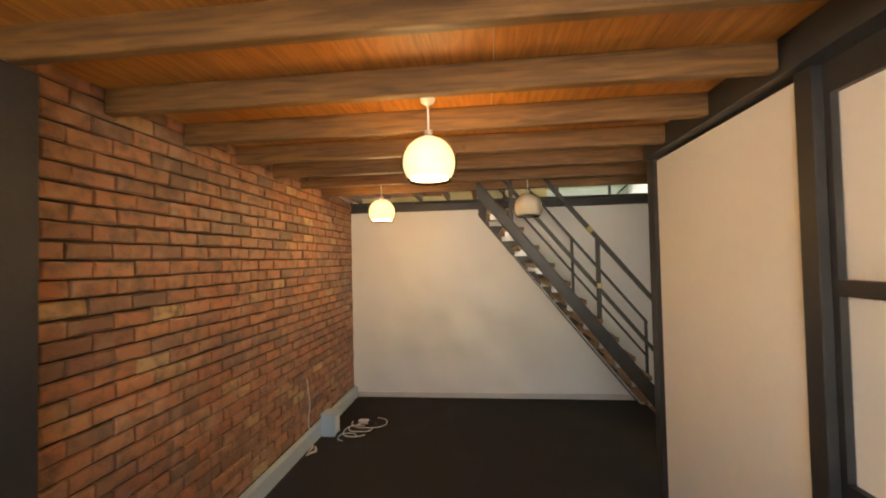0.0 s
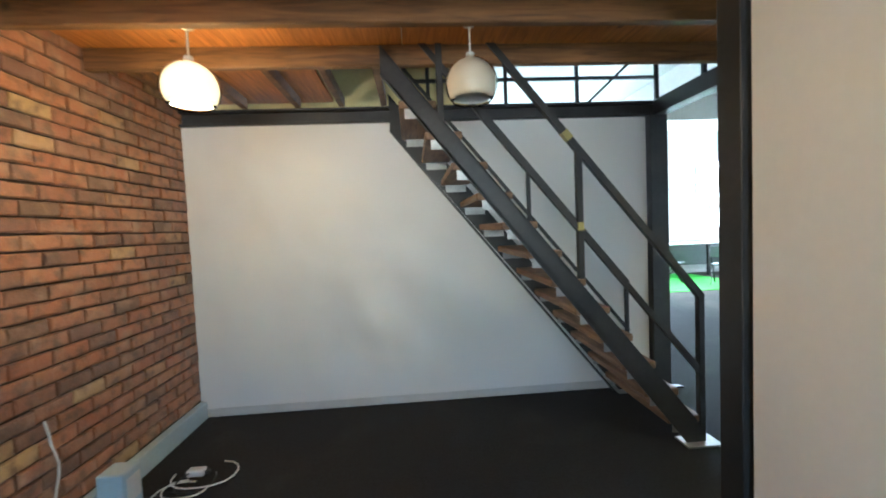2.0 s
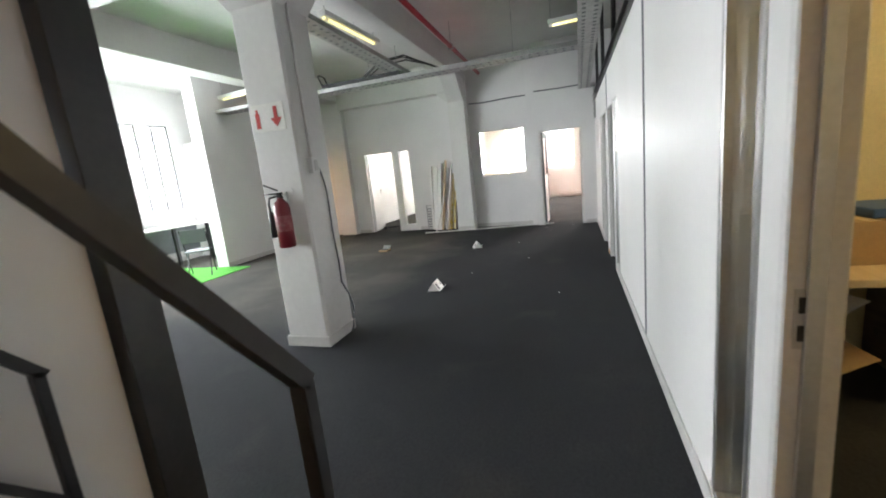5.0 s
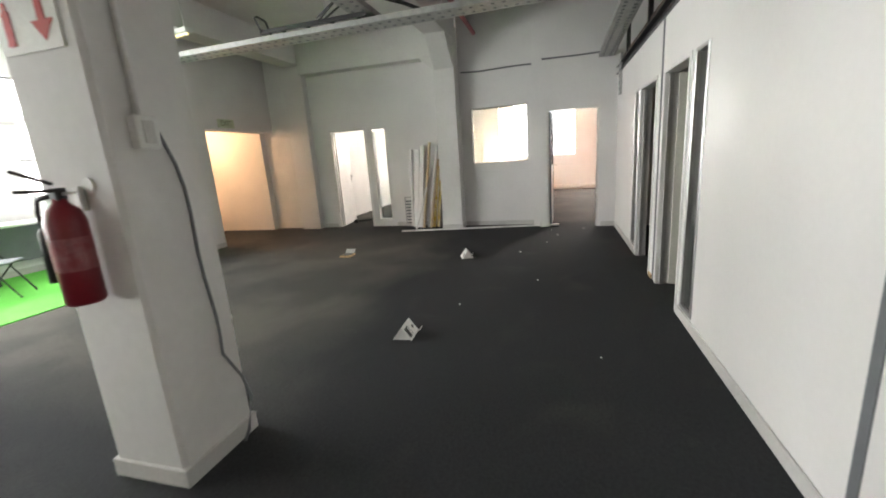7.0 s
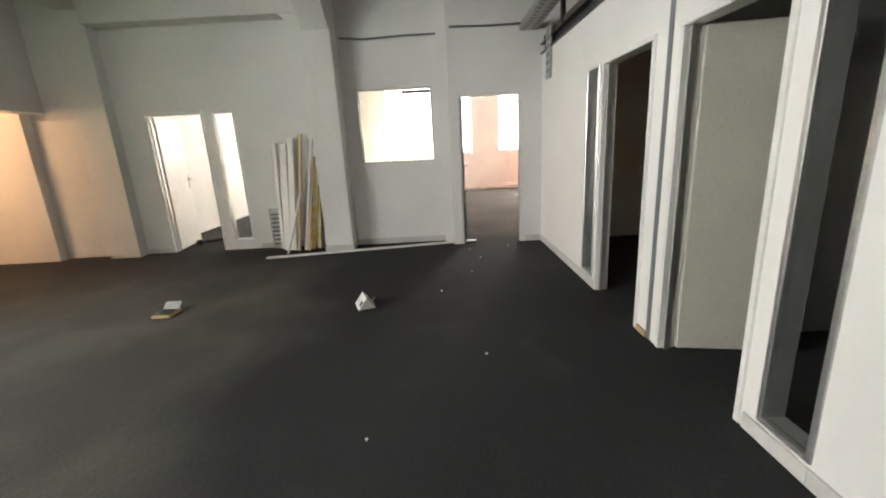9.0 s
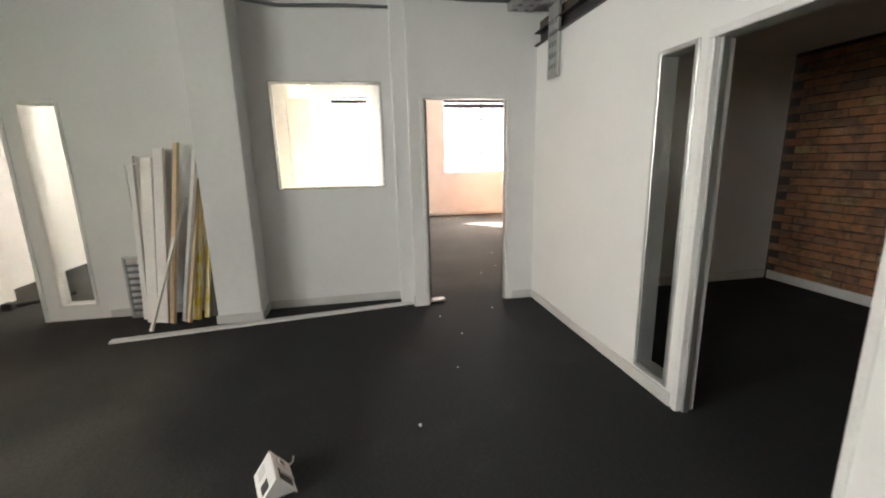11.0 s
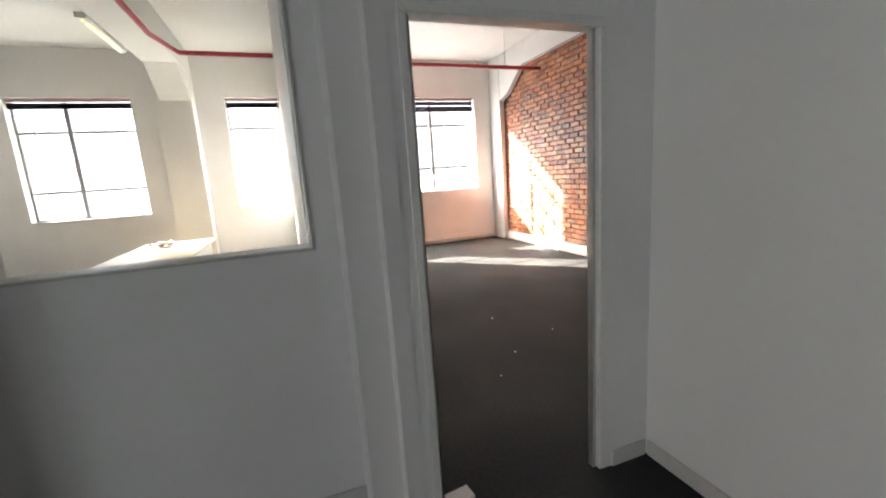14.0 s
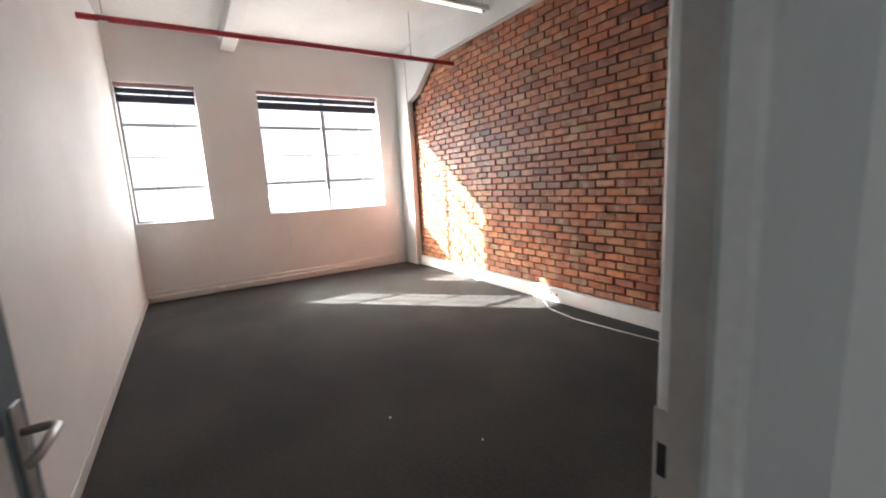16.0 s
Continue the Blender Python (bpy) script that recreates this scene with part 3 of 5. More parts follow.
while x < 2.85:
    w = 0.62
    hi = min(x + w, 2.85)
    y1 = 4.4 if hi < 0.6 else 3.36
    y0 = -2.9 if x < 1.7 else 2.2
    part("board", boxes((x + 0.002, hi - 0.002, y0, y1, MEZZ, MEZZ + 0.025)), BOARD_WOOD, deck)
    x = hi

# glowing sheets for the bright sky and distance outside the windows
HAZE = glow("bright_haze", (1.0, 0.98, 0.95), 0.32)
part("backdrop_office", boxes((60, 60.2, -60, 90, -8, 24)), glow("pale_sky_haze", (1.0, 0.985, 0.96), 0.09), None, "glowing backdrop sheet for overexposed pale sky and distance", "backdrop", "structure")
# this sheet is also added to keep direct sun off the hall windows
part("backdrop_hall", boxes((-40, 30, 30, 30.2, -8, 24)), HAZE, None, "glowing backdrop sheet for overexposed pale sky and distance", "backdrop", "structure")

# far buildings and trees emit pale light to imitate daylight haze
FAR_WALL_GLOW = glow("far_building_haze_glow", (0.93, 0.96, 1.0), 0.070)
FAR_DARK_GLOW = glow("far_window_haze_glow", (0.86, 0.92, 1.0), 0.058)
FAR_TREE_GLOW = glow("far_tree_haze_glow", (0.74, 0.84, 0.84), 0.045)
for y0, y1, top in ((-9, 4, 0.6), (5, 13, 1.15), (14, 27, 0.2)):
    b = thing("apartment_building", (56, (y0 + y1) / 2, -8), "pale low building far off, its haze put in as a glow", "building", "far buildings", "structure")
    part("wall", boxes((55, 58, y0, y1, -8, top)), FAR_WALL_GLOW, b)
    part("roof", boxes((54.8, 58.2, y0 - 0.2, y1 + 0.2, top, top + 0.25)), FAR_DARK_GLOW, b)
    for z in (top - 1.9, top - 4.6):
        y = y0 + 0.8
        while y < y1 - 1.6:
            part("window", boxes((54.95, 55.05, y, y + 1.2, z, z + 1.2)), FAR_DARK_GLOW, b)
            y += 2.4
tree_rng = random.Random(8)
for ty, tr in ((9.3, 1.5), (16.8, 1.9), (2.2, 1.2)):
    t_ = thing("tree", (51, ty, -8), "tree in the distance, its haze put in as a glow", "tree", "far trees", "structure")
    part("trunk", lathe([(0.3, 0), (0.18, 7.5), (0, 7.6)], (51, ty, -8), 8), FAR_TREE_GLOW, t_)
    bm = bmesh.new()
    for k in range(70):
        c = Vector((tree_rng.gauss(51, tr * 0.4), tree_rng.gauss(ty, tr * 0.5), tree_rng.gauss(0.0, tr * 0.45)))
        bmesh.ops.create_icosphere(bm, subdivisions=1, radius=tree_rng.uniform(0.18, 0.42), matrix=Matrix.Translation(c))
    part("crown", bm, FAR_TREE_GLOW, t_)

# ---- doors, frames and windows ----
def door_frame(name, axis, u0, u1, face, back, top, w=0.05, proud=0.012, label="white painted timber door frame"):
    """A lining round an opening with architraves on both faces."""
    f = thing(name, ((u0 + u1) / 2, face, 0) if axis == "x" else (face, (u0 + u1) / 2, 0), label, "door frame", kind="structure")
    lo, hi = min(face, back) - proud, max(face, back) + proud

    def piece(n, a, b, z0, z1):
        part(n, boxes((a, b, lo, hi, z0, z1) if axis == "x" else (lo, hi, a, b, z0, z1), bevel=0.005), FRAME, f)
    piece("jamb", u0 - 0.012, u0 + 0.026, 0, top - 0.026)
    piece("jamb", u1 - 0.026, u1 + 0.012, 0, top - 0.026)
    piece("head", u0 - 0.012, u1 + 0.012, top - 0.026, top + 0.012)
    for a in (u0 + 0.026, u1 - 0.041):
        mid = (lo + hi) / 2
        row = (a, a + 0.015, mid - 0.015, mid + 0.02, 0, top - 0.026)
        part("stop", boxes(row if axis == "x" else (row[2], row[3], row[0], row[1], row[4], row[5])), ALU, f)
    return f


def side_light(name, axis, u0, u1, face, back, z0, z1, glaze=True):
    s = thing(name, ((u0 + u1) / 2, face, 0) if axis == "x" else (face, (u0 + u1) / 2, 0), "narrow fixed side light in an aluminium and white frame", "window", kind="structure")
    lo, hi = min(face, back) - 0.01, max(face, back) + 0.01
    w = 0.028
    for n, a, b, c, d in (("stile", u0, u0 + w, z0, z1), ("stile", u1 - w, u1, z0, z1), ("rail", u0 + w, u1 - w, z0, z0 + w), ("rail", u0 + w, u1 - w, z1 - w, z1)):
        part(n, boxes((a, b, lo, hi, c, d) if axis == "x" else (lo, hi, a, b, c, d), bevel=0.004), ALU if axis == "x" else FRAME, s)
    if glaze:
        m = hi - 0.03 if axis == "x" else (lo + hi) / 2
        g = (u0 + w, u1 - w, m - 0.003, m + 0.003, z0 + w, z1 - w)
        pane = part("pane", boxes(g if axis == "x" else (g[2], g[3], g[0], g[1], g[4], g[5])), GLASS, s)
        pane.visible_shadow = False
    return s


door_frame("door_frame_store", "x", 2.12, 3.0, RW, RW - 0.1, 2.03)
door_frame("door_frame_office_a", "x", 7.19, 7.98, RW, RW - 0.1, 2.03)
door_frame("door_frame_office_b", "x", 8.28, 9.13, RW, RW - 0.1, 2.03)
door_frame("door_frame_bright_office", "y", 2.504, 3.37, 11.24, 11.32, 2.055, proud=0.003)
door_frame("door_frame_desk_room", "y", 7.05, 7.88, 11.68, 11.80, 2.07)
side_light("window_1", "x", 3.15, 3.46, RW, RW - 0.1, 0.10, 2.03)
side_light("window_2", "x", 6.79, 7.08, RW, RW - 0.1, 0.10, 2.03)
side_light("window_3", "x", 9.20, 9.50, RW, RW - 0.1, 0.10, 2.03)
side_light("window_4", "y", 6.59, 6.93, 11.68, 11.80, 0.13, 2.06)

# steel strips covering the joints of the partition
for x in (5.03, 8.10):
    part("joint_strip", boxes((x - 0.025, x + 0.025, RW, RW + 0.006, 0, 2.5), bevel=0.002), GREY_BOARD, None, "dark metal strip over a partition joint", "strip", "structure")
part("skirting_end_block", boxes((8.12, 8.25, RW, RW + 0.02, 0, 0.05), bevel=0.006), CARTON, None, "broken end of a skirting board", "skirting", "structure")

# inside window
iw = thing("inside_window", (11.54, 4.24, 1.22), "square inside window in a thin dark-edged frame", "window", kind="structure")
for n, a, b, c, d in (("stile", 3.72, 3.733, 1.212, 2.228), ("stile", 4.757, 4.770, 1.212, 2.228), ("rail", 3.733, 4.757, 1.212, 1.225), ("rail", 3.733, 4.757, 2.215, 2.228)):
    part(n, boxes((11.53, 11.67, a, b, c, d), bevel=0.003), TRIM, iw)
part("pane", boxes((11.56, 11.566, 3.733, 4.757, 1.225, 2.215)), GLASS, iw).visible_shadow = False


def steel_window(name, axis, face, u0, u1, z0, z1, cols, rows, blind=0.0, label="steel-framed window with a white reveal", slim=False):
    """A window of thin bars in a deep reveal, set outward from face."""
    w = thing(name, (face, (u0 + u1) / 2, z0) if axis == "y" else ((u0 + u1) / 2, face, z0), label, "window", kind="structure")
    d = face + 0.16

    def row(a, b, c, e, t0=0.0, t1=0.03):
        return (d + t0, d + t1, a, b, c, e) if axis == "y" else (a, b, d + t0, d + t1, c, e)
    part("frame", boxes(row(u0, u0 + 0.03, z0, z1), row(u1 - 0.03, u1, z0, z1), row(u0 + 0.03, u1 - 0.03, z0, z0 + 0.03), row(u0 + 0.03, u1 - 0.03, z1 - 0.03, z1)), BARS, w)
    for c in cols:
        part("mullion", boxes(row(c - 0.032, c + 0.032, z0 + 0.03, z1 - 0.03, 0.001, 0.029)), BARS, w)
    for i, r in enumerate(rows):
        h = 0.009 if slim and i == 1 else 0.022
        part("transom", boxes(row(u0 + 0.03, u1 - 0.03, r - h, r + h, 0.003, 0.027)), BARS, w)
    edges = [u0, *cols, u1]
    for a, b in zip(edges, edges[1:]) if slim else ():
        for k in (1, 2):
            c = a + (b - a) * k / 3
            part("glazing_bar", boxes(row(c - 0.006, c + 0.006, z0 + 0.03, z1 - 0.03, 0.006, 0.024)), BARS, w)
    part("sill", boxes(row(u0 - 0.0, u1, z0 - 0.03, z0 - 0.002, -0.17, 0.0)), PLASTER, w)
    pane = part("pane", boxes(row(u0 + 0.03, u1 - 0.03, z0 + 0.03, z1 - 0.03, 0.012, 0.016)), GLASS, w)
    pane.visible_shadow = False
    if blind:
        part("pelmet", boxes(row(u0, u1, z1 - 0.05, z1, -0.10, -0.03)), PINK, w, "faded red-brown blind rail")
        n = 5
        for i in range(n):
            z = z1 - 0.07 - i * blind / n
            tilt = 0.03 * math.sin(i * 2.1)
            part("blind_slat", boxes(row(u0 + 0.01, u1 - 0.01, z - 0.034 + tilt * 0.3, z + tilt * 0.3, -0.09, -0.055)), BLIND, w)
    return w


steel_window("window_5", "y", 18.28, -0.23, 1.80, 1.16, 3.10, [0.75], [1.65, 2.10, 2.55], 0.22, "wide steel window with a dark blind drawn up unevenly", True)
steel_window("window_6", "y", 18.28, 2.64, 3.59, 1.16, 3.10, [], [1.65, 2.10, 2.55], 0.2, "narrow steel window with a dark blind drawn up", True)
steel_window("window_7", "y", 18.28, 3.78, 4.66, 1.16, 3.10, [], [1.65, 2.10, 2.58], 0.08, "narrow steel window of the desk room", True)
steel_window("window_8", "y", 18.28, 6.07, 7.72, 1.16, 3.10, [7.02], [1.62, 2.12, 2.58], 0.08, "wide steel window of the desk room", True)
for i, h in enumerate(HALL_WINDOWS):
    steel_window("window_%d" % (9 + i), "x", 11.5, *h, [h[0] + (h[1] - h[0]) / 3, h[0] + (h[1] - h[0]) * 2 / 3], [1.8, 2.45], 0.0, "large white steel window of the hall")


def panel_door(name, hinge, angle, width, height, label, material, glazed=False, lever=True):
    """A door leaf built along +x from its hinge, then turned."""
    d = new(name)
    BASES[d.name] = Vector()
    tagged(d, label, "door", kind="structure")
    t = 0.04
    if glazed:
        leaf = part("leaf_frame", boxes((0, 0.1, -t / 2, t / 2, 0.01, height), (width - 0.1, width, -t / 2, t / 2, 0.01, height), (0.1, width - 0.1, -t / 2, t / 2, height - 0.1, height), bevel=0.004), material, d)
        part("lock_rail", boxes((0.1, width - 0.1, -t / 2 + 0.002, t / 2 - 0.002, 0.96, 1.1), bevel=0.003), FRAME, d, "cream lock rail")
        part("glazing_bead", boxes((0.1, 0.115, -0.014, 0.014, 1.1, height - 0.1), (width - 0.115, width - 0.1, -0.014, 0.014, 1.1, height - 0.1), (0.115, width - 0.115, -0.014, 0.014, 1.1, 1.115)), BLACK, d, "dark glazing gasket")
        part("lower_panel", boxes((0.1, width - 0.1, -t / 2 + 0.008, t / 2 - 0.008, 0.01, 0.96)), FRAME, d)
        part("pane", boxes((0.1, width - 0.1, -0.003, 0.003, 1.1, height - 0.1)), GLASS, d).visible_shadow = False
    else:
        leaf = part("leaf", boxes((0, width, -t / 2, t / 2, 0.01, height), bevel=0.004), material, d)
    for z in (0.22, height - 0.28):
        part("hinge", lathe([(0, -0.05), (0.011, -0.05), (0.011, 0.05), (0, 0.05)], (0.0, t / 2 + 0.006, z), 10), ALU, d, "bright steel hinge")
        part("hinge_plate", boxes((0.002, 0.03, t / 2, t / 2 + 0.003, z - 0.05, z + 0.05)), ALU, d)
    if lever:
        for s in (-1, 1):
            y = s * (t / 2)
            part("handle_plate", boxes((width - 0.075, width - 0.035, min(y, y + s * 0.006), max(y, y + s * 0.006), 0.93, 1.14), bevel=0.002), ALU, d)
            part("handle", tube([(width - 0.055, y, 1.08), (width - 0.055, y + s * 0.05, 1.08), (width - 0.065, y + s * 0.06, 1.08), (width - 0.17, y + s * 0.06, 1.08), (width - 0.175, y + s * 0.045, 1.065)], 0.009, 8), ALU, d, "brushed lever handle", round_=True)
    d.matrix_world = pose(*hinge, 0, 0, angle)
    return d


panel_door("door_1", (7.95, RW - 0.11, 0), -100, 0.73, 2.0, "plain cream door standing open into a dark office", mat("cream_door_paint", (0.60, 0.58, 0.50), 0.4, scale=2), lever=False)
panel_door("door_2", (11.35, 3.325, 0), -2.5, 0.83, 2.03, "grey-blue glazed door standing open into the bright office", mat("grey_blue_door_paint", (0.16, 0.20, 0.23), 0.85, scale=3), glazed=True)
panel_door("door_3", (11.80, 7.85, 0), 8, 0.76, 2.03, "white door standing open into the desk room", FRAME)
panel_door("door_4", (11.64, 9.40, 0), -90, 0.62, 2.05, "closed cream door in the exit recess", FRAME, lever=False)

strike = thing("strike_plate", (11.30, 2.53, 1.0), "brushed steel strike plate on the door jamb", "strike plate", kind="structure")
part("plate", boxes((11.300, 11.3225, 2.530, 2.533, 1.06, 1.245), bevel=0.001), ALU, strike)
part("latch_hole", boxes((11.306, 11.317, 2.533, 2.534, 1.165, 1.205)), BLACK, strike)
part("bolt_hole", boxes((11.306, 11.317, 2.533, 2.534, 1.085, 1.135)), BLACK, strike)
strike2 = thing("strike_plate", (2.974, 2.18, 1.0), "steel strike plate on the store door jamb", "strike plate", kind="structure")
part("plate", boxes((2.970, 2.974, 2.19, 2.22, 0.93, 1.08)), ALU, strike2)
part("latch_hole", boxes((2.968, 2.970, 2.197, 2.213, 1.02, 1.06)), BLACK, strike2)
part("bolt_hole", boxes((2.968, 2.970, 2.197, 2.213, 0.95, 0.99)), BLACK, strike2)

# glazed screen panes of the entrance
scr = thing("entrance_screen", (1.94, -0.25, 0.95), "pale frosted panes in a dark steel screen", "screen", kind="structure")
part("pane", boxes((1.93, 1.94, -1.0, 0.60, 1.70, 2.40)), WHITE_BOARD, scr)
part("pane", boxes((1.93, 1.94, -1.0, 0.60, 0.95, 1.64)), WHITE_BOARD, scr)
part("muntin", boxes((1.90, 1.97, -1.0, 0.60, 1.64, 1.70)), STEEL, scr)

# ---- first room: stairs ----
def stair_z(x):
    return 0.33 + 1.25 * (2.38 - x)


stairs = thing("staircase", (2.5, 3.75, 0), "steep open staircase with dark steel stringers and stained timber treads", "staircase")
for y in (3.285, 4.20):
    xb, xt = 2.58, 0.52
    deep = 0.165 if y < 3.5 else 0.29
    out = [(2.58, 0.0), (2.58, 0.06), (2.50, 0.18), (xt, stair_z(xt)), (xt, stair_z(xt) - deep), (2.46, 0.0)]
    s = part("stringer", prism(out, "y", y, y + 0.012), STEEL, stairs)
    n = Vector((-1, 0, 1.25)).normalized()
    part("flange", bar((2.52, y + 0.03, stair_z(2.52) - 0.0), (xt, y + 0.03, stair_z(xt) - 0.0), 0.06, 0.012), STEEL, stairs)
    part("flange", bar((2.42, y + 0.03, stair_z(2.42) - deep), (xt, y + 0.03, stair_z(xt) - deep), 0.06, 0.012), STEEL, stairs)
    part("base_plate", boxes((2.42, 2.66, y - 0.06, y + 0.09, 0.002, 0.014)), GALV, stairs, "bare steel base plate")
for k in range(12):
    x, z = 2.56 - 0.155 * k, 0.19 + 0.194 * k
    part("tread", boxes((x - 0.235, x, 3.30, 4.20, z - 0.048, z), bevel=0.006), TREAD_WOOD, stairs)
    for y in (3.305, 4.165):
        part("bracket", boxes((x - 0.20, x - 0.03, y, y + 0.035, z - 0.056, z - 0.049), (x - 0.20, x - 0.03, y, y + 0.004, z - 0.11, z - 0.056)), GALV, stairs)
RAIL_Y = 3.31


def rail_z(x):
    return 1.005 + 1.22 * (2.566 - x)


rail = thing("stair_rail", (2.566, RAIL_Y, 0), "dark steel handrail with square posts, paint worn off at the welds", "handrail")
part("bottom_post", boxes((2.545, 2.587, RAIL_Y - 0.021, RAIL_Y + 0.021, 0.014, 1.0), bevel=0.003), STEEL, rail)
part("top_rail", bar((2.575, RAIL_Y, rail_z(2.575)), (0.35, RAIL_Y, rail_z(0.35)), 0.042, 0.042), STEEL, rail)
part("mid_rail", bar((2.575, RAIL_Y, rail_z(2.575) - 0.52), (0.50, RAIL_Y, rail_z(0.50) - 0.52), 0.036, 0.036), STEEL, rail)
part("middle_post", boxes((1.735, 1.775, RAIL_Y - 0.02, RAIL_Y + 0.02, 1.16, 1.99), bevel=0.003), STEEL, rail)
part("upper_post", boxes((0.86, 0.90, RAIL_Y - 0.02, RAIL_Y + 0.02, 2.2, 3.06), bevel=0.003), STEEL, rail)
WELD = mat("bare_brass_weld", (0.42, 0.36, 0.12), 0.4, scale=20)
part("weld", boxes((1.732, 1.778, RAIL_Y - 0.023, RAIL_Y + 0.023, 1.47, 1.53), bevel=0.006), WELD, rail, "bare yellowish weld")
part("weld", bar((1.70, RAIL_Y - 0.002, rail_z(1.70)), (1.66, RAIL_Y - 0.002, rail_z(1.66)), 0.046, 0.046), WELD, rail, "bare yellowish weld")
FAR_Y = 4.16
rail2 = thing("stair_rail", (2.53, FAR_Y, 0), "low dark steel handrail along the white wall", "handrail")
part("rail", bar((2.53, FAR_Y, 0.985), (0.6, FAR_Y, 0.985 + 1.22 * 1.93), 0.03, 0.03), STEEL, rail2)
part("lower_rail", bar((2.53, FAR_Y, 0.56), (0.6, FAR_Y, 0.56 + 1.22 * 1.93), 0.025, 0.025), STEEL, rail2)
for x in (2.515, 1.67, 0.85):
    part("post", boxes((x - 0.015, x + 0.015, FAR_Y - 0.015, FAR_Y + 0.015, 0.19 + 1.25 * (2.56 - x), 0.985 + 1.22 * (2.53 - x)), bevel=0.002), STEEL, rail2)

# guard rail of the upper level
guard = thing("guard_rail", (2.9, 3.4, 2.58), "thin dark guard rail round the stair opening above", "handrail")
for y in (2.3, 3.0, 3.7, 4.3):
    part("post", boxes((2.895, 2.925, y - 0.015, y + 0.015, 2.58, 3.5)), STEEL, guard)
for z in (3.0, 3.5):
    part("rail", boxes((2.897, 2.923, 2.3, 4.3, z - 0.013, z + 0.013)), STEEL, guard)
guard2 = thing("guard_rail", (1.7, 4.36, 2.58), "thin dark guard rail with slanted braces above the wall", "handrail")
for x in (1.55, 2.2):
    part("post", boxes((x - 0.014, x + 0.014, 4.345, 4.375, 2.58, 3.5)), STEEL, guard2)
part("brace", bar((2.3, 4.36, 2.6), (2.75, 4.36, 3.0), 0.02, 0.02), STEEL, guard2)
part("rail", boxes((0.6, 2.95, 4.347, 4.373, 2.80, 2.83), (0.6, 2.95, 4.347, 4.373, 3.47, 3.5)), STEEL, guard2)

# pendant lamps
def pendant(at, lit):
    x, y, z = at
    top = MEZZ if lit != "beam" else 2.54
    p = thing("pendant_lamp", (x, y, MEZZ), "lit opal globe pendant with an open bottom" if lit else "unlit clear glass globe pendant with a white inner shade", "pendant lamp", "pendant lamps")
    r = 0.14
    part("canopy", lathe([(0, 0), (0.045, 0), (0.035, -0.07), (0.01, -0.085), (0, -0.085)], (x, y, MEZZ), 20), WHITE_PLASTIC, p, round_=True)
    part("cord", tube([(x, y, MEZZ - 0.08), (x, y, z + r)], 0.005, 6), WHITE_PLASTIC, p)
    part("socket", lathe([(0, 0.02), (0.022, 0.02), (0.028, -0.05), (0.022, -0.07), (0, -0.07)], (x, y, z + r), 16), WHITE_PLASTIC, p, round_=True)
    a0, a1 = radians(12), radians(132)
    prof = [(r * math.sin(a0 + (a1 - a0) * i / 14), r * math.cos(a0 + (a1 - a0) * i / 14)) for i in range(15)]
    g = part("globe", lathe(prof + [(q * 0.975, h) for q, h in reversed(prof)], at), SHADE_GLASS, p, "clear amber-tinted glass", round_=True)
    g.visible_shadow = False
    ri = 0.130
    inner = [(ri * math.sin(a0 + (radians(126) - a0) * i / 12), ri * math.cos(a0 + (radians(126) - a0) * i / 12)) for i in range(13)]
    s = part("inner_shade", lathe(inner + [(q * 0.96, h) for q, h in reversed(inner)], at), LAMP_GLOW if lit else WHITE_PLASTIC, p, "", round_=True)
    if lit:
        s.visible_shadow = False
        bulb("pendant_bulb", (x, y, z - 0.02), 0.56, (1.0, 0.64, 0.27), 0.1)
    return p


pendant((0.336, 0.95, 2.29), True)
pendant((-0.42, 2.93, 2.29), True)
pendant((1.02, 2.93, 2.29), False)

# power box and cables at the brick wall
pb = thing("power_outlet_box", (-1.1, 3.14, 0), "pale plastic outlet box standing at the trunking", "outlet box")
part("body", boxes((-1.14, -0.99, 3.05, 3.20, 0, 0.24), bevel=0.008), BLUE_TRIM, pb)
part("socket_face", boxes((-0.99, -0.984, 3.07, 3.18, 0.06, 0.20), bevel=0.002), WHITE_PLASTIC, pb)
ad = thing("power_adapter", (-0.80, 3.42, 0), "small white plug adapter lying on the carpet", "adapter")
part("body", boxes((-0.85, -0.74, 3.38, 3.44, 0.002, 0.045), bevel=0.008), WHITE_PLASTIC, ad)
part("plug", boxes((-0.74, -0.71, 3.395, 3.425, 0.012, 0.034), bevel=0.004), BLACK, ad)
for i in range(6):
    cx, cy, rr = -0.86 + 0.03 * i, 3.05 + 0.06 * i, 0.10 + 0.025 * (i % 3)
    pts = [(cx + rr * math.cos(a) * (1.3 if i % 2 else 0.9), cy + rr * math.sin(a), 0.008 + 0.006 * i + 0.004 * math.sin(3 * a)) for a in [0.6 * i + j * 0.38 for j in range(13)]]
    tagged(part("cable", tube(pts, 0.005, 6), BLACK if i in (1, 4) else WHITE_PLASTIC, round_=True), "loose tangled cable on the carpet", "cable", "loose cables")
pts = [(-1.185, 2.88 - 0.02 * math.sin(j), 0.14 + 0.055 * j) for j in range(9)] + [(-1.185, 2.84, 0.66)]
tagged(part("cable", tube(pts, 0.006, 6), WHITE_PLASTIC, round_=True), "thin pale cable running up the brick wall", "cable")
tagged(part("cable", tube([(-1.12, 2.8, 0.02), (-1.08, 2.7, 0.05), (-1.10, 2.62, 0.02), (-1.05, 2.72, 0.012), (-1.09, 2.8, 0.01)], 0.012, 6), WHITE_PLASTIC, round_=True), "coiled white cable end by the trunking", "cable")

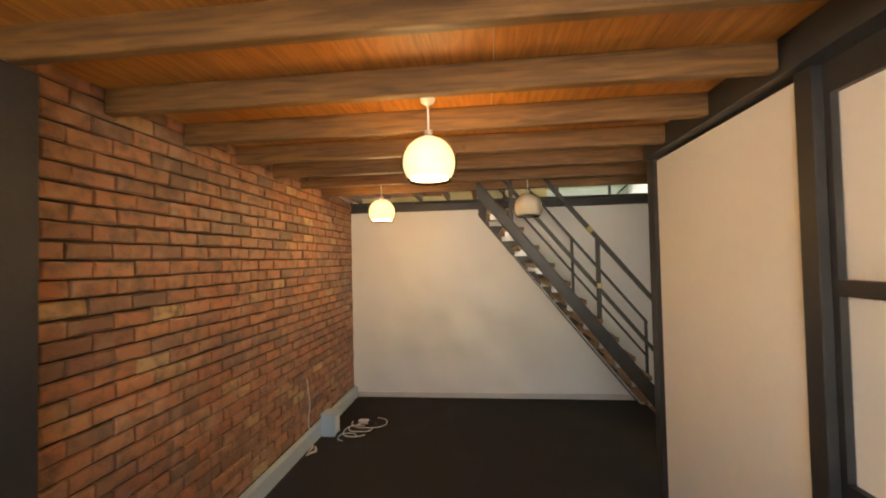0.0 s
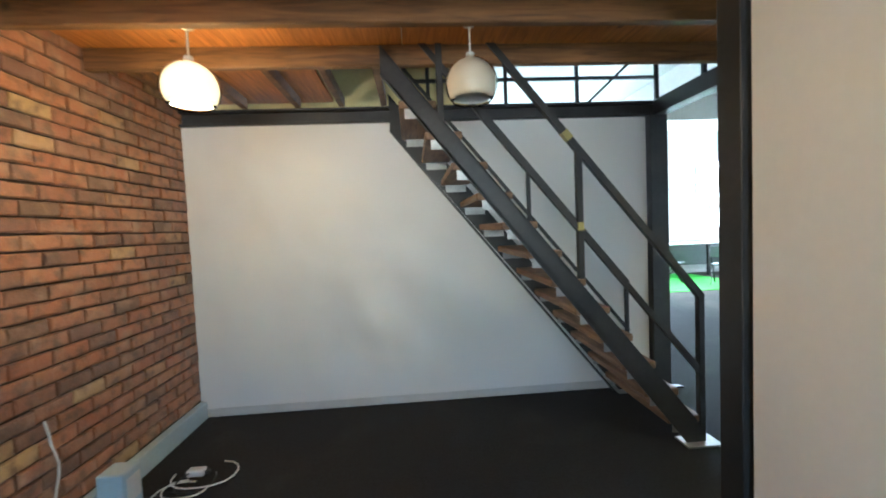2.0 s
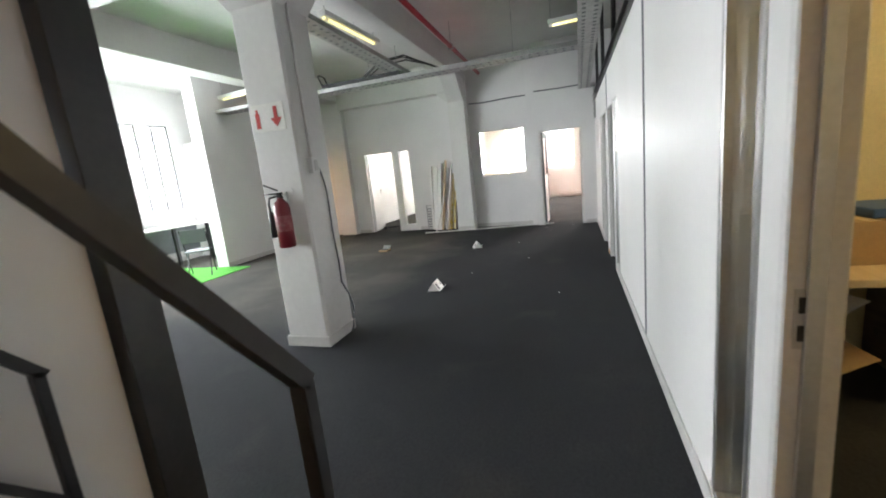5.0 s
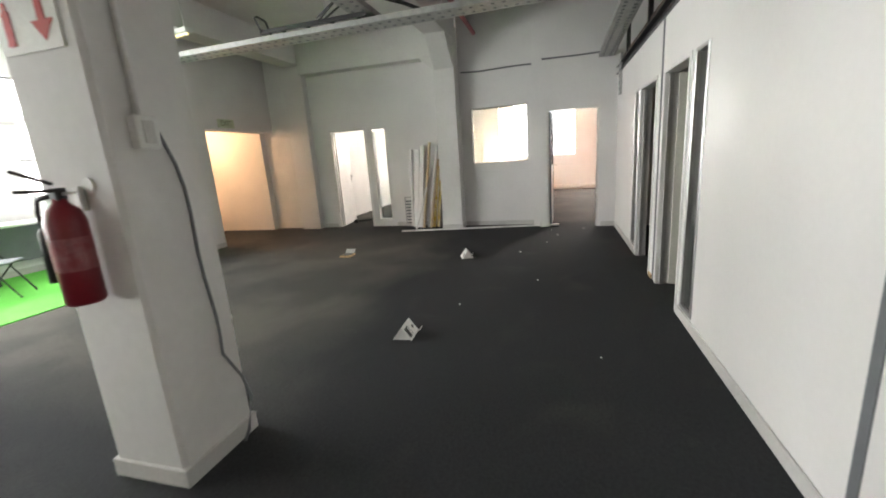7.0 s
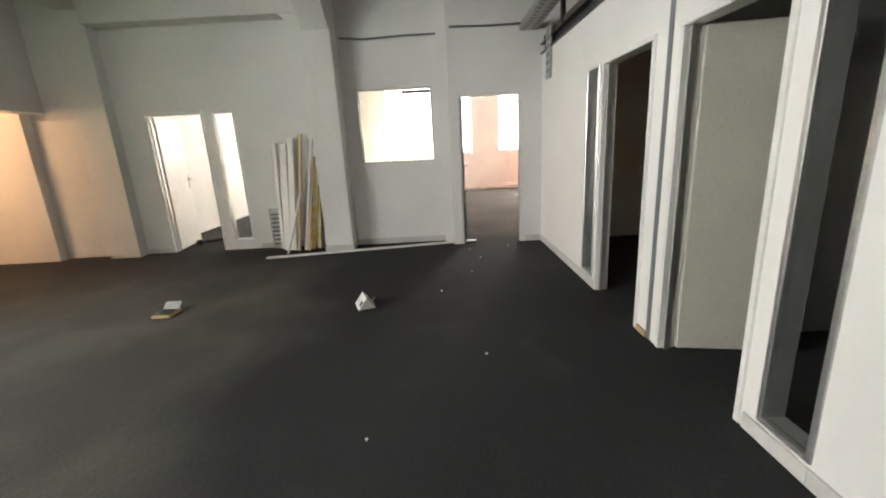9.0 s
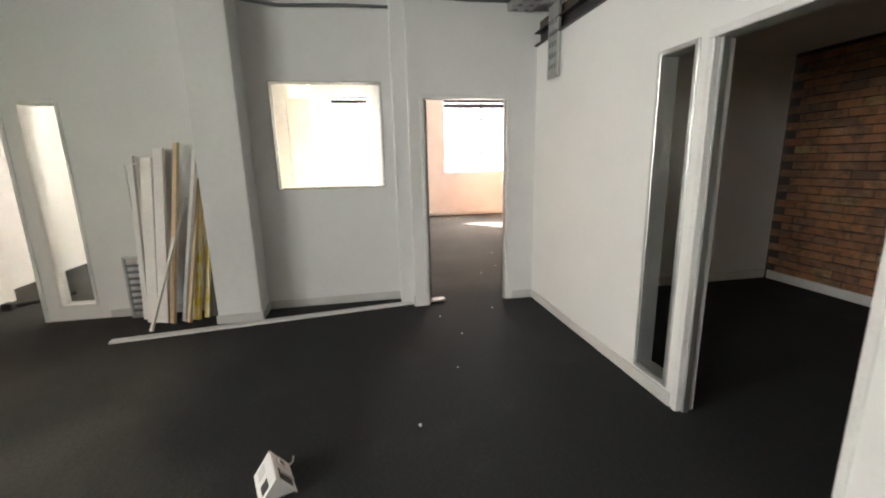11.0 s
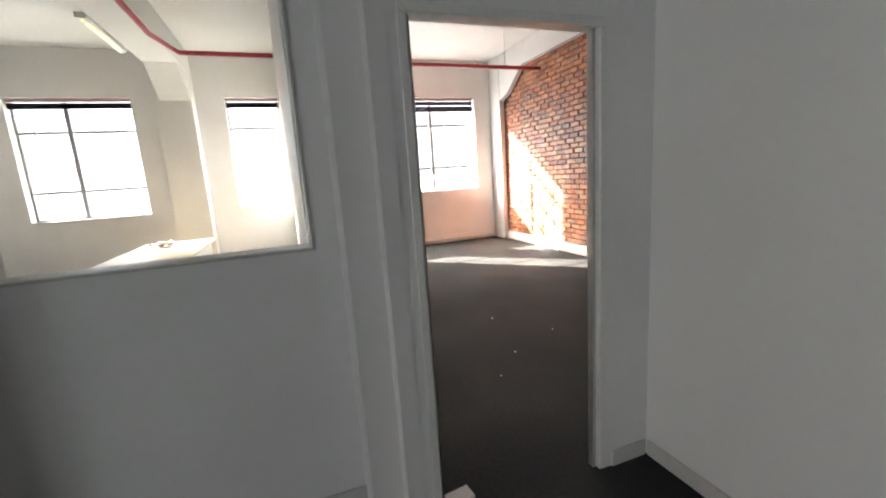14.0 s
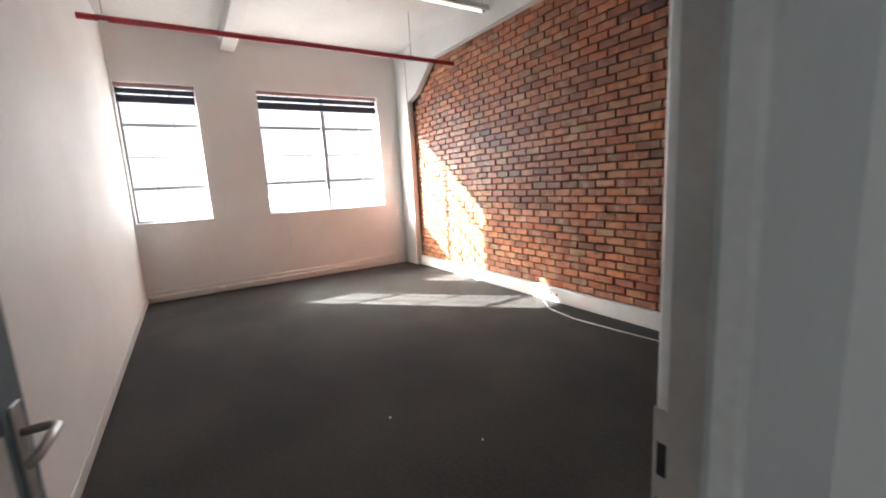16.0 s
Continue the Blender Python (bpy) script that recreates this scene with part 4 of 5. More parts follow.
# ---- hall ----
def extinguisher(x, y, z):
    e = thing("fire_extinguisher", (x, y, z), "dark red fire extinguisher hung on the white column", "fire extinguisher")
    part("cylinder", lathe([(0, 0), (0.06, 0.0), (0.068, 0.012), (0.068, 0.33), (0.055, 0.375), (0.028, 0.40), (0.022, 0.42), (0, 0.42)], (x, y, z), 24), EXT_RED, e, round_=True)
    part("label", lathe([(0.0685, 0.14), (0.0690, 0.14), (0.0690, 0.27), (0.0685, 0.27)], (x, y, z), 24), mat("red_white_label", (0.24, 0.03, 0.04), 0.4, second=(0.36, 0.20, 0.20), scale=25), e, "faded printed label")
    part("valve", boxes((x - 0.02, x + 0.02, y - 0.022, y + 0.022, z + 0.41, z + 0.46), bevel=0.005), BLACK, e)
    part("lever", bar((x - 0.01, y, z + 0.475), (x - 0.09, y + 0.07, z + 0.53), 0.022, 0.012), BLACK, e)
    part("carry_handle", bar((x - 0.01, y, z + 0.45), (x - 0.10, y + 0.06, z + 0.455), 0.022, 0.012), BLACK, e)
    part("gauge", lathe([(0, 0), (0.022, 0), (0.022, 0.012), (0, 0.012)], (x + 0.02, y - 0.03, z + 0.43), 14), WHITE_PLASTIC, e)
    part("hose", tube([(x - 0.01, y + 0.03, z + 0.43), (x - 0.02, y + 0.09, z + 0.42), (x - 0.02, y + 0.105, z + 0.37), (x - 0.02, y + 0.10, z + 0.30)], 0.009, 8), BLACK, e, round_=True)
    part("horn", lathe([(0, 0), (0.026, 0), (0.02, 0.20), (0.01, 0.22), (0, 0.22)], (x - 0.02, y + 0.10, z + 0.09), 14), BLACK, e, round_=True)
    part("wall_hook", boxes((x + 0.06, x + 0.085, y - 0.02, y + 0.02, z + 0.36, z + 0.46), bevel=0.003), WHITE_PLASTIC, e)
    return e


extinguisher(4.70, 5.02, 0.94)
part("extinguisher_backplate", lathe([(0, 0), (0.03, 0), (0.03, 0.008), (0, 0.008)], (0, 0, 0), 18), WHITE_PLASTIC, None, "round white sticker on the column above the extinguisher", "sticker").matrix_world = pose(4.785, 4.97, 1.40, 0, -90, 0)

sg = thing("fire_sign", (4.78, 5.05, 1.98), "white fire sign with a red extinguisher and a red arrow", "sign")
part("board", boxes((4.777, 4.785, 4.90, 5.22, 1.90, 2.12), bevel=0.001), SIGN_WHITE, sg)
RED_INK = mat("red_ink", (0.50, 0.03, 0.02), 0.5, scale=9)
part("bottle_symbol", boxes((4.774, 4.777, 5.14, 5.18, 1.93, 2.05), (4.774, 4.777, 5.15, 5.17, 2.05, 2.08)), RED_INK, sg)
part("arrow_symbol", prism([(4.98, 1.93), (5.035, 2.0), (4.998, 2.0), (4.998, 2.09), (4.962, 2.09), (4.962, 2.0), (4.925, 2.0)], "x", 4.774, 4.777), RED_INK, sg)

so = thing("wall_socket", (4.96, 4.83, 1.55), "white surface switch box on the column with conduit above", "switch box")
part("box", boxes((4.885, 4.985, 4.785, 4.83, 1.53, 1.66), bevel=0.004), WHITE_PLASTIC, so)
part("switch", boxes((4.91, 4.96, 4.779, 4.785, 1.55, 1.64), bevel=0.002), TRIM, so)
part("conduit", tube([(4.93, 4.818, 1.65), (4.93, 4.818, 3.4)], 0.012, 8), FRAME, so, round_=True)
pts = [(4.985, 4.80, 1.60)] + [(5.0 + 0.09 * (1 - math.exp(-j * 0.4)) + 0.012 * math.sin(j * 0.9), 4.80 + 0.0015 * j, 1.57 - 0.105 * j) for j in range(1, 11)] + [(5.16, 4.79, 0.36), (5.19, 4.785, 0.22), (5.13, 4.78, 0.06), (5.10, 4.79, 0.01)]
tagged(part("cable", tube(pts, 0.008, 8), GREY_BOARD, round_=True), "dark cable hanging down the column to the floor", "cable")


def floor_box(at, turn, label):
    """A pulled-up outlet box: two sloping plates under a ridge, ends closed in, sockets in one slope."""
    f = new("floor_outlet")
    BASES[f.name] = Vector()
    tagged(f, label, "floor outlet", "floor outlets")
    w, h, l = 0.078, 0.105, 0.105
    slope = Vector((w, 0, -h)).normalized()

    def on_slope(side, u, v, du, dv, out, thick, name, material, text=""):
        """A small block on a slope: u along the ridge, v down from it."""
        c = Vector((0, u, h)) + Vector((slope.x * side, 0, slope.z)) * v + Vector((h * side, 0, w)).normalized() * out
        bm = boxes((-dv / 2, dv / 2, -du / 2, du / 2, -thick / 2, thick / 2), bevel=min(thick, du, dv) * 0.2)
        bmesh.ops.transform(bm, verts=bm.verts, matrix=Matrix.Translation(c) @ Matrix.Rotation(math.atan2(h, w) * side, 4, "Y"))
        part(name, bm, material, f, text)
    for side in (-1, 1):
        on_slope(side, 0, 0.066, 2 * l, 0.131, 0.0, 0.005, "side_plate", WHITE_PLASTIC)
    part("end_plate", prism([(-w + 0.004, 0.004), (w - 0.004, 0.004), (0, h - 0.006)], "y", -l + 0.006, -l + 0.010), WHITE_PLASTIC, f)
    part("end_plate", prism([(-w + 0.004, 0.004), (w - 0.004, 0.004), (0, h - 0.006)], "y", l - 0.010, l - 0.006), WHITE_PLASTIC, f)
    on_slope(1, -0.045, 0.068, 0.075, 0.085, 0.003, 0.004, "socket_opening", BLACK, "dark open socket cut-out")
    on_slope(1, -0.035, 0.075, 0.012, 0.085, 0.010, 0.010, "loose_wire_clip", WHITE_PLASTIC)
    on_slope(1, 0.05, 0.060, 0.048, 0.055, 0.005, 0.008, "socket", SIGN_WHITE, "cream data socket")
    on_slope(1, 0.05, 0.064, 0.026, 0.028, 0.009, 0.003, "socket_hole", BLACK)
    on_slope(-1, -0.055, 0.075, 0.060, 0.050, 0.003, 0.004, "slot", BLACK, "dark empty slot")
    on_slope(-1, 0.05, 0.075, 0.060, 0.050, 0.003, 0.004, "blank_cover", TRIM)
    part("bent_tab", tube([(w, l - 0.02, 0.006), (w + 0.02, l - 0.01, 0.012), (w + 0.028, l, 0.032)], 0.005, 6), WHITE_PLASTIC, f)
    f.matrix_world = pose(*at, 0, 0, turn)
    return f


floor_box((6.48, 4.39, 0.0), -87, "white wedge-shaped floor outlet box pulled up from the carpet")
floor_box((9.02, 4.42, 0.0), -70, "white wedge-shaped floor outlet box standing on the carpet")
fb = thing("floor_outlet", (9.06, 6.3, 0), "flat floor outlet box with a dark opening", "floor outlet", "floor outlets")
part("housing", boxes((8.96, 9.16, 6.22, 6.40, 0, 0.03), bevel=0.01), CARTON, fb)
part("opening", boxes((8.985, 9.12, 6.245, 6.375, 0.03, 0.034)), BLACK, fb)
part("raised_lid", bar((9.13, 6.31, 0.03), (9.19, 6.31, 0.085), 0.15, 0.006), GALV, fb)
tagged(part("cable", tube([(6.16, 6.22, 0.01), (6.22, 6.17, 0.05), (6.32, 6.22, 0.03), (6.45, 6.25, 0.02), (6.56, 6.27, 0.02)], 0.012, 8), WHITE_PLASTIC, round_=True), "short white cable lying on the carpet", "cable")
part("plug", boxes((6.54, 6.62, 6.25, 6.31, 0.005, 0.05), bevel=0.01), WHITE_PLASTIC, None, "white plug on the end of a cable", "plug")

# long strip lying on the floor
p, q = Vector((10.96, 6.13, 0.02)), Vector((11.36, 3.17, 0.02))
part("loose_skirting", bar(p, q, 0.075, 0.018), FRAME, None, "long off-white skirting strip lying loose on the carpet", "skirting strip")

# bundle of boards leaning at the pier
def leaning(x, y, w, t, h, lean, sway, material, label):
    bm = bar((x - lean, y + 0.06, 0.016), (x, y + 0.06 + sway * 1.6, h + 0.05), w, t)
    part("leaning_strip", bm, material, None, label, "strip", "leaning strips")


leaning(11.63, 6.03, 0.05, 0.03, 1.52, 0.14, -0.02, FRAME, "white trunking length leaning on the wall")
leaning(11.60, 5.92, 0.11, 0.03, 1.50, 0.22, -0.04, WHITE_PLASTIC, "broad white trunking length leaning on the wall")
leaning(11.60, 5.82, 0.10, 0.03, 1.58, 0.25, -0.05, FRAME, "broad white trunking length leaning on the wall")
leaning(11.61, 5.73, 0.045, 0.03, 1.63, 0.30, -0.09, OAK, "pale timber batten leaning on the wall")
leaning(11.58, 5.84, 0.03, 0.02, 1.12, 0.44, -0.17, FRAME, "thin white strip leaning across the bundle")
leaning(11.62, 5.64, 0.045, 0.03, 1.56, 0.28, -0.13, FRAME, "thin white strip leaning on the wall")
leaning(11.63, 5.58, 0.03, 0.03, 1.30, 0.34, -0.09, OAK, "narrow pale timber lath leaning on the wall")
leaning(11.62, 5.54, 0.07, 0.04, 1.16, 0.26, -0.05, YELLOW, "yellow and white wrapped strip leaning on the wall")
leaning(11.62, 5.46, 0.05, 0.03, 0.88, 0.22, -0.03, YELLOW, "yellow wrapped strip leaning on the wall")
leaning(11.62, 5.41, 0.05, 0.03, 0.80, 0.2, 0.0, DARK_WOOD, "dark timber offcut leaning on the wall")
part("panel_edge_frame", boxes((11.585, 11.60, 6.10, 6.115, 0.0, 1.50), (11.585, 11.60, 5.97, 6.10, 1.485, 1.50), bevel=0.002), FRAME, None, "thin white angle frame standing against the wall", "frame")
gf = thing("metal_grille", (11.55, 6.16, 0), "small grey metal grille leaning on the wall", "grille")
part("frame", boxes((11.60, 11.63, 6.07, 6.09, 0, 0.62), (11.60, 11.63, 6.26, 6.28, 0, 0.62), (11.60, 11.63, 6.09, 6.26, 0.6, 0.62), (11.60, 11.63, 6.09, 6.26, 0, 0.02)), GALV, gf)
for i in range(8):
    part("slat", boxes((11.608, 11.622, 6.09, 6.26, 0.06 + i * 0.065, 0.085 + i * 0.065)), GREY_BOARD, gf)

# exit sign
ex = thing("exit_sign", (10.35, 9.27, 2.27), "small faded exit sign above the passage", "sign")
part("board", boxes((10.12, 10.52, 9.262, 9.28, 2.20, 2.36), bevel=0.002), SIGN_GREEN, ex)
fc = bpy.data.curves.new("exit_text", "FONT")
fc.body, fc.size, fc.align_x, fc.align_y, fc.extrude = "EXIT", 0.14, "CENTER", "CENTER", 0.001
txt = new("lettering", fc)
txt.data.materials.append(DARK_TEXT)
txt.parent = ex
txt.matrix_basis = pose(-0.03, -0.0105, 0.01, 90, 0, 0)

part("door_jamb_orange", boxes((11.44, 11.497, 11.06, 11.30, 0, 2.12), bevel=0.004), ORANGE, None, "orange painted door jamb inside the exit passage", "door jamb", "structure")
# added bulb and diffuser, an invented source for the passage's warm light
bulb("passage_fill_lamp", (10.6, 10.85, 2.2), 2.1, (1.0, 0.60, 0.33), 0.15)
pl = thing("passage_fill_light", (10.6, 10.85, 2.6), "unseen round fill light added to warm the exit passage", "ceiling light")
part("diffuser", lathe([(0, 0), (0.15, 0), (0.14, -0.05), (0, -0.07)], (10.6, 10.85, 2.6)), glow("passage_fill_glow", (1.0, 0.7, 0.4), 0.3), pl).visible_shadow = False


def batten(p, q, top=None, label="lit fluorescent batten with a yellowish tube", lit=True):
    p, q = Vector(p), Vector(q)
    f = thing("fluorescent_light", tuple((p + q) / 2), label, "ceiling light", "fluorescent lights")
    part("housing", bar(p + Vector((0, 0, 0.04)), q + Vector((0, 0, 0.04)), 0.11, 0.06), WHITE_PLASTIC, f)
    t = part("tube", tube([p + (q - p) * 0.03, q - (q - p) * 0.03], 0.02, 10), (WHITE_TUBE_GLOW if p.x > 11.5 and p.y < 3 else DESK_TUBE_GLOW if p.x > 11.5 else TUBE_GLOW) if lit else WHITE_PLASTIC, f, round_=True)
    bulbs = [p + (q - p) * 0.06, q - (q - p) * 0.06]
    for e in bulbs:
        part("end_cap", boxes((e.x - 0.025, e.x + 0.025, e.y - 0.025, e.y + 0.025, e.z - 0.02, e.z + 0.03)), WHITE_PLASTIC, f)
        part("hanger", tube([e + Vector((0, 0, 0.07)), Vector((e.x, e.y, top or CEIL))], 0.006, 6), GALV, f)
    return f


batten((6.3, 5.33, 3.28), (7.6, 5.28, 3.28))
batten((8.34, 2.95, 3.28), (8.30, 2.42, 3.28))
batten((8.68, 9.25, 3.25), (8.50, 7.95, 3.25))
batten((15.5, 0.5, 3.62), (15.5, -0.62, 3.62), None, "lit fluorescent batten at the office ceiling")
batten((15.5, 2.0, 3.62), (15.5, 0.75, 3.62), None, "lit fluorescent batten at the office ceiling")
batten((17.2, 5.75, 3.5), (15.9, 5.75, 3.5), None, "lit fluorescent batten in the desk room")


batten((8.9, 0.2, 2.40), (8.9, 1.5, 2.40), 2.5, "lit fluorescent batten in a dark office")


def cable_tray(p, q, w, label="galvanised perforated cable tray hung below the ceiling"):
    p, q = Vector(p), Vector(q)
    t = thing("cable_tray", tuple((p + q) / 2), label, "cable tray", "cable trays")
    d = (q - p).normalized()
    side = d.cross(Vector((0, 0, 1)))
    part("base", bar(p, q, w, 0.004), GALV, t)
    for s in (-1, 1):
        part("edge", bar(p + side * s * w / 2 + Vector((0, 0, 0.03)), q + side * s * w / 2 + Vector((0, 0, 0.03)), 0.004, 0.06), GALV, t)
    n = int((q - p).length / 0.12)
    bm = bmesh.new()
    for i in range(n):
        c = p + d * (i + 0.5) * (q - p).length / n
        for s in (-0.25, 0.25):
            box(bm, c.x + side.x * w * s - 0.018, c.x + side.x * w * s + 0.018, c.y + side.y * w * s - 0.018, c.y + side.y * w * s + 0.018, c.z - 0.006, c.z - 0.0025)
    part("perforation", bm, GREY_BOARD, t, "dark punched slots", kind="stuff")
    for f in (0.15, 0.5, 0.85):
        c = p + (q - p) * f
        part("hanger", tube([c + side * w * 0.45, Vector((*(c + side * w * 0.45).xy, CEIL))], 0.005, 6), GALV, t)
    for i, o in enumerate((-0.2, 0.05, 0.25)):
        part("cable", tube([p + (q - p) * k / 12 + side * w * (o + 0.05 * math.sin(k * 1.7 + i)) + Vector((0, 0, 0.02 + 0.008 * i)) for k in range(13)], 0.009, 6), BLACK if i != 1 else GALV, t, round_=True)
    return t


cable_tray((8.66, 9.27, 2.98), (8.52, 2.45, 2.98), 0.30, "rusty galvanised cable tray crossing below the ceiling")
cable_tray((5.3, 5.48, 3.22), (8.75, 5.36, 3.07), 0.25)
# dark cable ladder lying across the trays
ld = thing("cable_ladder", (8.45, 6.0, 3.05), "dark steel cable ladder resting on the tray", "cable ladder")
for x in (8.36, 8.58):
    part("side_rail", bar((x, 5.30, 3.06), (x + 0.02, 6.75, 3.06), 0.02, 0.05), BLACK, ld)
for y in (5.45, 5.8, 6.15, 6.5):
    part("rung", bar((8.36, y, 3.07), (8.60, y, 3.07), 0.03, 0.02), BLACK, ld)
part("end_loop", tube([(8.36, 6.72, 3.06), (8.34, 6.78, 3.22), (8.42, 6.80, 3.26), (8.56, 6.79, 3.24), (8.60, 6.75, 3.06)], 0.014, 6), BLACK, ld, round_=True)
cable_tray((5.4, 2.50, 2.80), (11.25, 2.42, 2.80), 0.22, "galvanised cable tray above the office wall")
bk = thing("tray_bracket", (10.85, 2.24, 2.4), "short end of perforated tray hanging down the wall", "bracket")
part("plate", boxes((10.74, 10.94, 2.235, 2.26, 2.15, 2.74), bevel=0.002), GALV, bk)
for i in range(5):
    for j in range(3):
        part("slot", boxes((10.78 + j * 0.05, 10.805 + j * 0.05, 2.26, 2.262, 2.22 + i * 0.09, 2.26 + i * 0.09)), GREY_BOARD, bk)
tagged(part("cable", tube([(11.40, 4.9, 2.86), (11.50, 4.6, 2.86), (11.50, 4.0, 2.88), (11.50, 3.5, 2.88), (11.50, 3.47, 2.88), (11.21, 3.43, 2.88), (11.21, 2.9, 2.87), (11.21, 2.30, 2.88)], 0.014, 6), GREY_BOARD, round_=True), "dark cable strung along the end wall", "cable")
# cable loops on the tray
for i, (dx, dz) in enumerate(((0, 0), (0.06, 0.04), (0.12, -0.02))):
    tagged(part("cable", tube([(8.3 + dx, 5.9, 3.08), (8.25 + dx, 5.6, 3.22 + dz), (8.35 + dx, 5.2, 3.27 + dz), (8.45 + dx, 4.9, 3.16), (8.5 + dx, 4.6, 3.02)], 0.012, 6), BLACK, round_=True), "black cable looping over the tray", "cable", "tray cables")


def pipe(name, pts, r, label, hangers=()):
    t = thing(name, pts[0], label, "pipe", "sprinkler pipes")
    part("run", tube(pts, r, 10), RED, t, round_=True)
    for h in hangers:
        part("hanger", tube([h, (h[0], h[1], CEIL)], 0.006, 6), GALV, t)
        part("clamp", boxes((h[0] - 0.015, h[0] + 0.015, h[1] - r * 1.2, h[1] + r * 1.2, h[2] - r * 1.2, h[2] + r * 1.2)), GALV, t)
    return t


pipe("sprinkler_pipe", [(5.3, 4.52, 3.46), (11.30, 4.60, 3.46)], 0.035, "red sprinkler pipe under the hall ceiling", [(6.5, 4.54, 3.46), (9.0, 4.57, 3.46)])
pipe("sprinkler_pipe", [(16.38, 3.60, 3.25), (16.42, 0.0, 3.25), (16.44, -0.70, 3.25)], 0.03, "dark red sprinkler pipe across the bright office", [(16.38, 3.4, 3.25), (16.42, 0.02, 3.25)])
pipe("sprinkler_pipe", [(16.3, 3.76, 3.28), (16.3, 4.9, 3.28), (15.6, 5.05, 3.28), (12.0, 5.05, 3.28)], 0.03, "red sprinkler pipe in the desk room", [(14.0, 5.05, 3.28)])

# green corner with a long table and a chair
part("green_rug", boxes((3.6, 8.09, 8.75, 11.4, 0.0, 0.012)), GREEN, None, "bright green artificial grass laid on the carpet", "rug", "structure")
tb = thing("long_table", (7.3, 11.0, 0), "long white table with dark steel legs under the windows", "table")
part("tabletop", boxes((5.4, 9.3, 10.75, 11.35, 0.83, 0.87), bevel=0.005), WHITE_BOARD, tb)
for x in (5.6, 7.2, 8.35, 9.2):
    part("leg", boxes((x, x + 0.06, 10.85, 10.91, 0.012, 0.83)), STEEL, tb)
part("modesty_panel", boxes((5.4, 9.3, 11.28, 11.30, 0.25, 0.83)), GREY_BOARD, tb)


def folding_chair(at, turn):
    c = new("folding_chair")
    BASES[c.name] = Vector()
    tagged(c, "grey folding chair with thin metal legs on the green rug", "chair", "chairs")
    part("seat", boxes((-0.2, 0.2, -0.2, 0.2, 0.44, 0.465), bevel=0.008), GREY_BOARD, c)
    part("backrest", boxes((-0.2, 0.2, 0.19, 0.215, 0.62, 0.86), bevel=0.008), GREY_BOARD, c)
    for s in (-1, 1):
        part("leg", tube([(s * 0.2, -0.24, 0.0), (s * 0.2, 0.21, 0.86)], 0.011, 8), STEEL, c)
        part("leg", tube([(s * 0.18, 0.26, 0.0), (s * 0.18, -0.12, 0.45)], 0.011, 8), STEEL, c)
    c.matrix_world = pose(*at, 0, 0, turn)
    return c


folding_chair((7.55, 9.35, 0.012), 130)
folding_chair((6.9, 10.1, 0.012), 40)
ac = thing("air_conditioner", (8.6, 11.4, 2.3), "white wall-mounted air conditioner by the windows", "air conditioner")
part("body", boxes((7.68, 8.24, 11.28, 11.5, 2.30, 2.62), bevel=0.015), WHITE_PLASTIC, ac)
part("louvre", boxes((7.72, 8.20, 11.272, 11.28, 2.32, 2.36)), TRIM, ac)

# ---- store room ----
bulb("store_bulb", (3.5, 0.9, 2.3), 0.85, (1.0, 0.72, 0.30), 0.12)
sl = thing("store_light", (3.5, 0.9, 2.5), "bare warm yellow lamp of the store room", "ceiling light")
part("diffuser", lathe([(0, 0), (0.1, 0), (0.09, -0.06), (0, -0.08)], (3.5, 0.9, 2.5)), STORE_GLOW, sl).visible_shadow = False
ds = thing("store_desk", (4.6, 1.3, 0), "worn timber desk with a dark drawer pedestal", "desk")
part("desktop", boxes((4.1, 5.0, 0.3, 2.05, 0.72, 0.76), bevel=0.004), OAK, ds)
part("side_panel", boxes((4.15, 5.0, 2.0, 2.03, 0, 0.72)), OAK, ds)
ped = part("pedestal", boxes((4.2, 4.95, 0.5, 1.0, 0.02, 0.70), bevel=0.004), DARK_WOOD, ds, "dark drawer pedestal")
for z in (0.08, 0.30, 0.50):
    part("drawer", boxes((4.18, 4.2, 0.52, 0.98, z, z + 0.18), bevel=0.003), GREY_BOARD, ped)
    part("drawer_handle", boxes((4.165, 4.18, 0.65, 0.85, z + 0.12, z + 0.14)), ALU, ped)


def carton(at, size, turn, label, open_=False, material=None):
    c = new("cardboard_box")
    BASES[c.name] = Vector()
    tagged(c, label, "box", "cardboard boxes")
    w, d, h = size
    part("body", boxes((-w / 2, w / 2, -d / 2, d / 2, 0, h), bevel=0.004), material or CARTON, c)
    part("tape", boxes((-w / 2 - 0.001, w / 2 + 0.001, -0.025, 0.025, h, h + 0.002)), OAK, c)
    if open_:
        part("flap", bar((0, -d / 2, h), (0, -d / 2 - 0.16, h + 0.07), w, 0.004), material or CARTON, c)
        part("flap", bar((0, d / 2, h), (0, d / 2 + 0.15, h - 0.06), w, 0.004), material or CARTON, c)
    c.matrix_world = pose(*at, 0, 0, turn)
    return c


carton((4.62, 1.35, 0.76), (0.55, 0.9, 0.22), 6, "long flat cardboard box on the desk")
carton((4.3, 1.72, 0.28), (0.35, 0.3, 0.26), 20, "open white carton on a stack", True, WHITE_PLASTIC)
carton((4.3, 1.72, 0.0), (0.4, 0.35, 0.28), 8, "brown carton at the bottom of a stack", True)
bag = thing("black_bag", (4.6, 1.62, 0.98), "dark crumpled bag on the boxes", "bag")
bm = bmesh.new()
bmesh.ops.create_icosphere(bm, subdivisions=3, radius=0.17, matrix=Matrix.Translation((4.6, 1.65, 1.08)) @ Matrix.Diagonal((1, 1.2, 0.72, 1)))
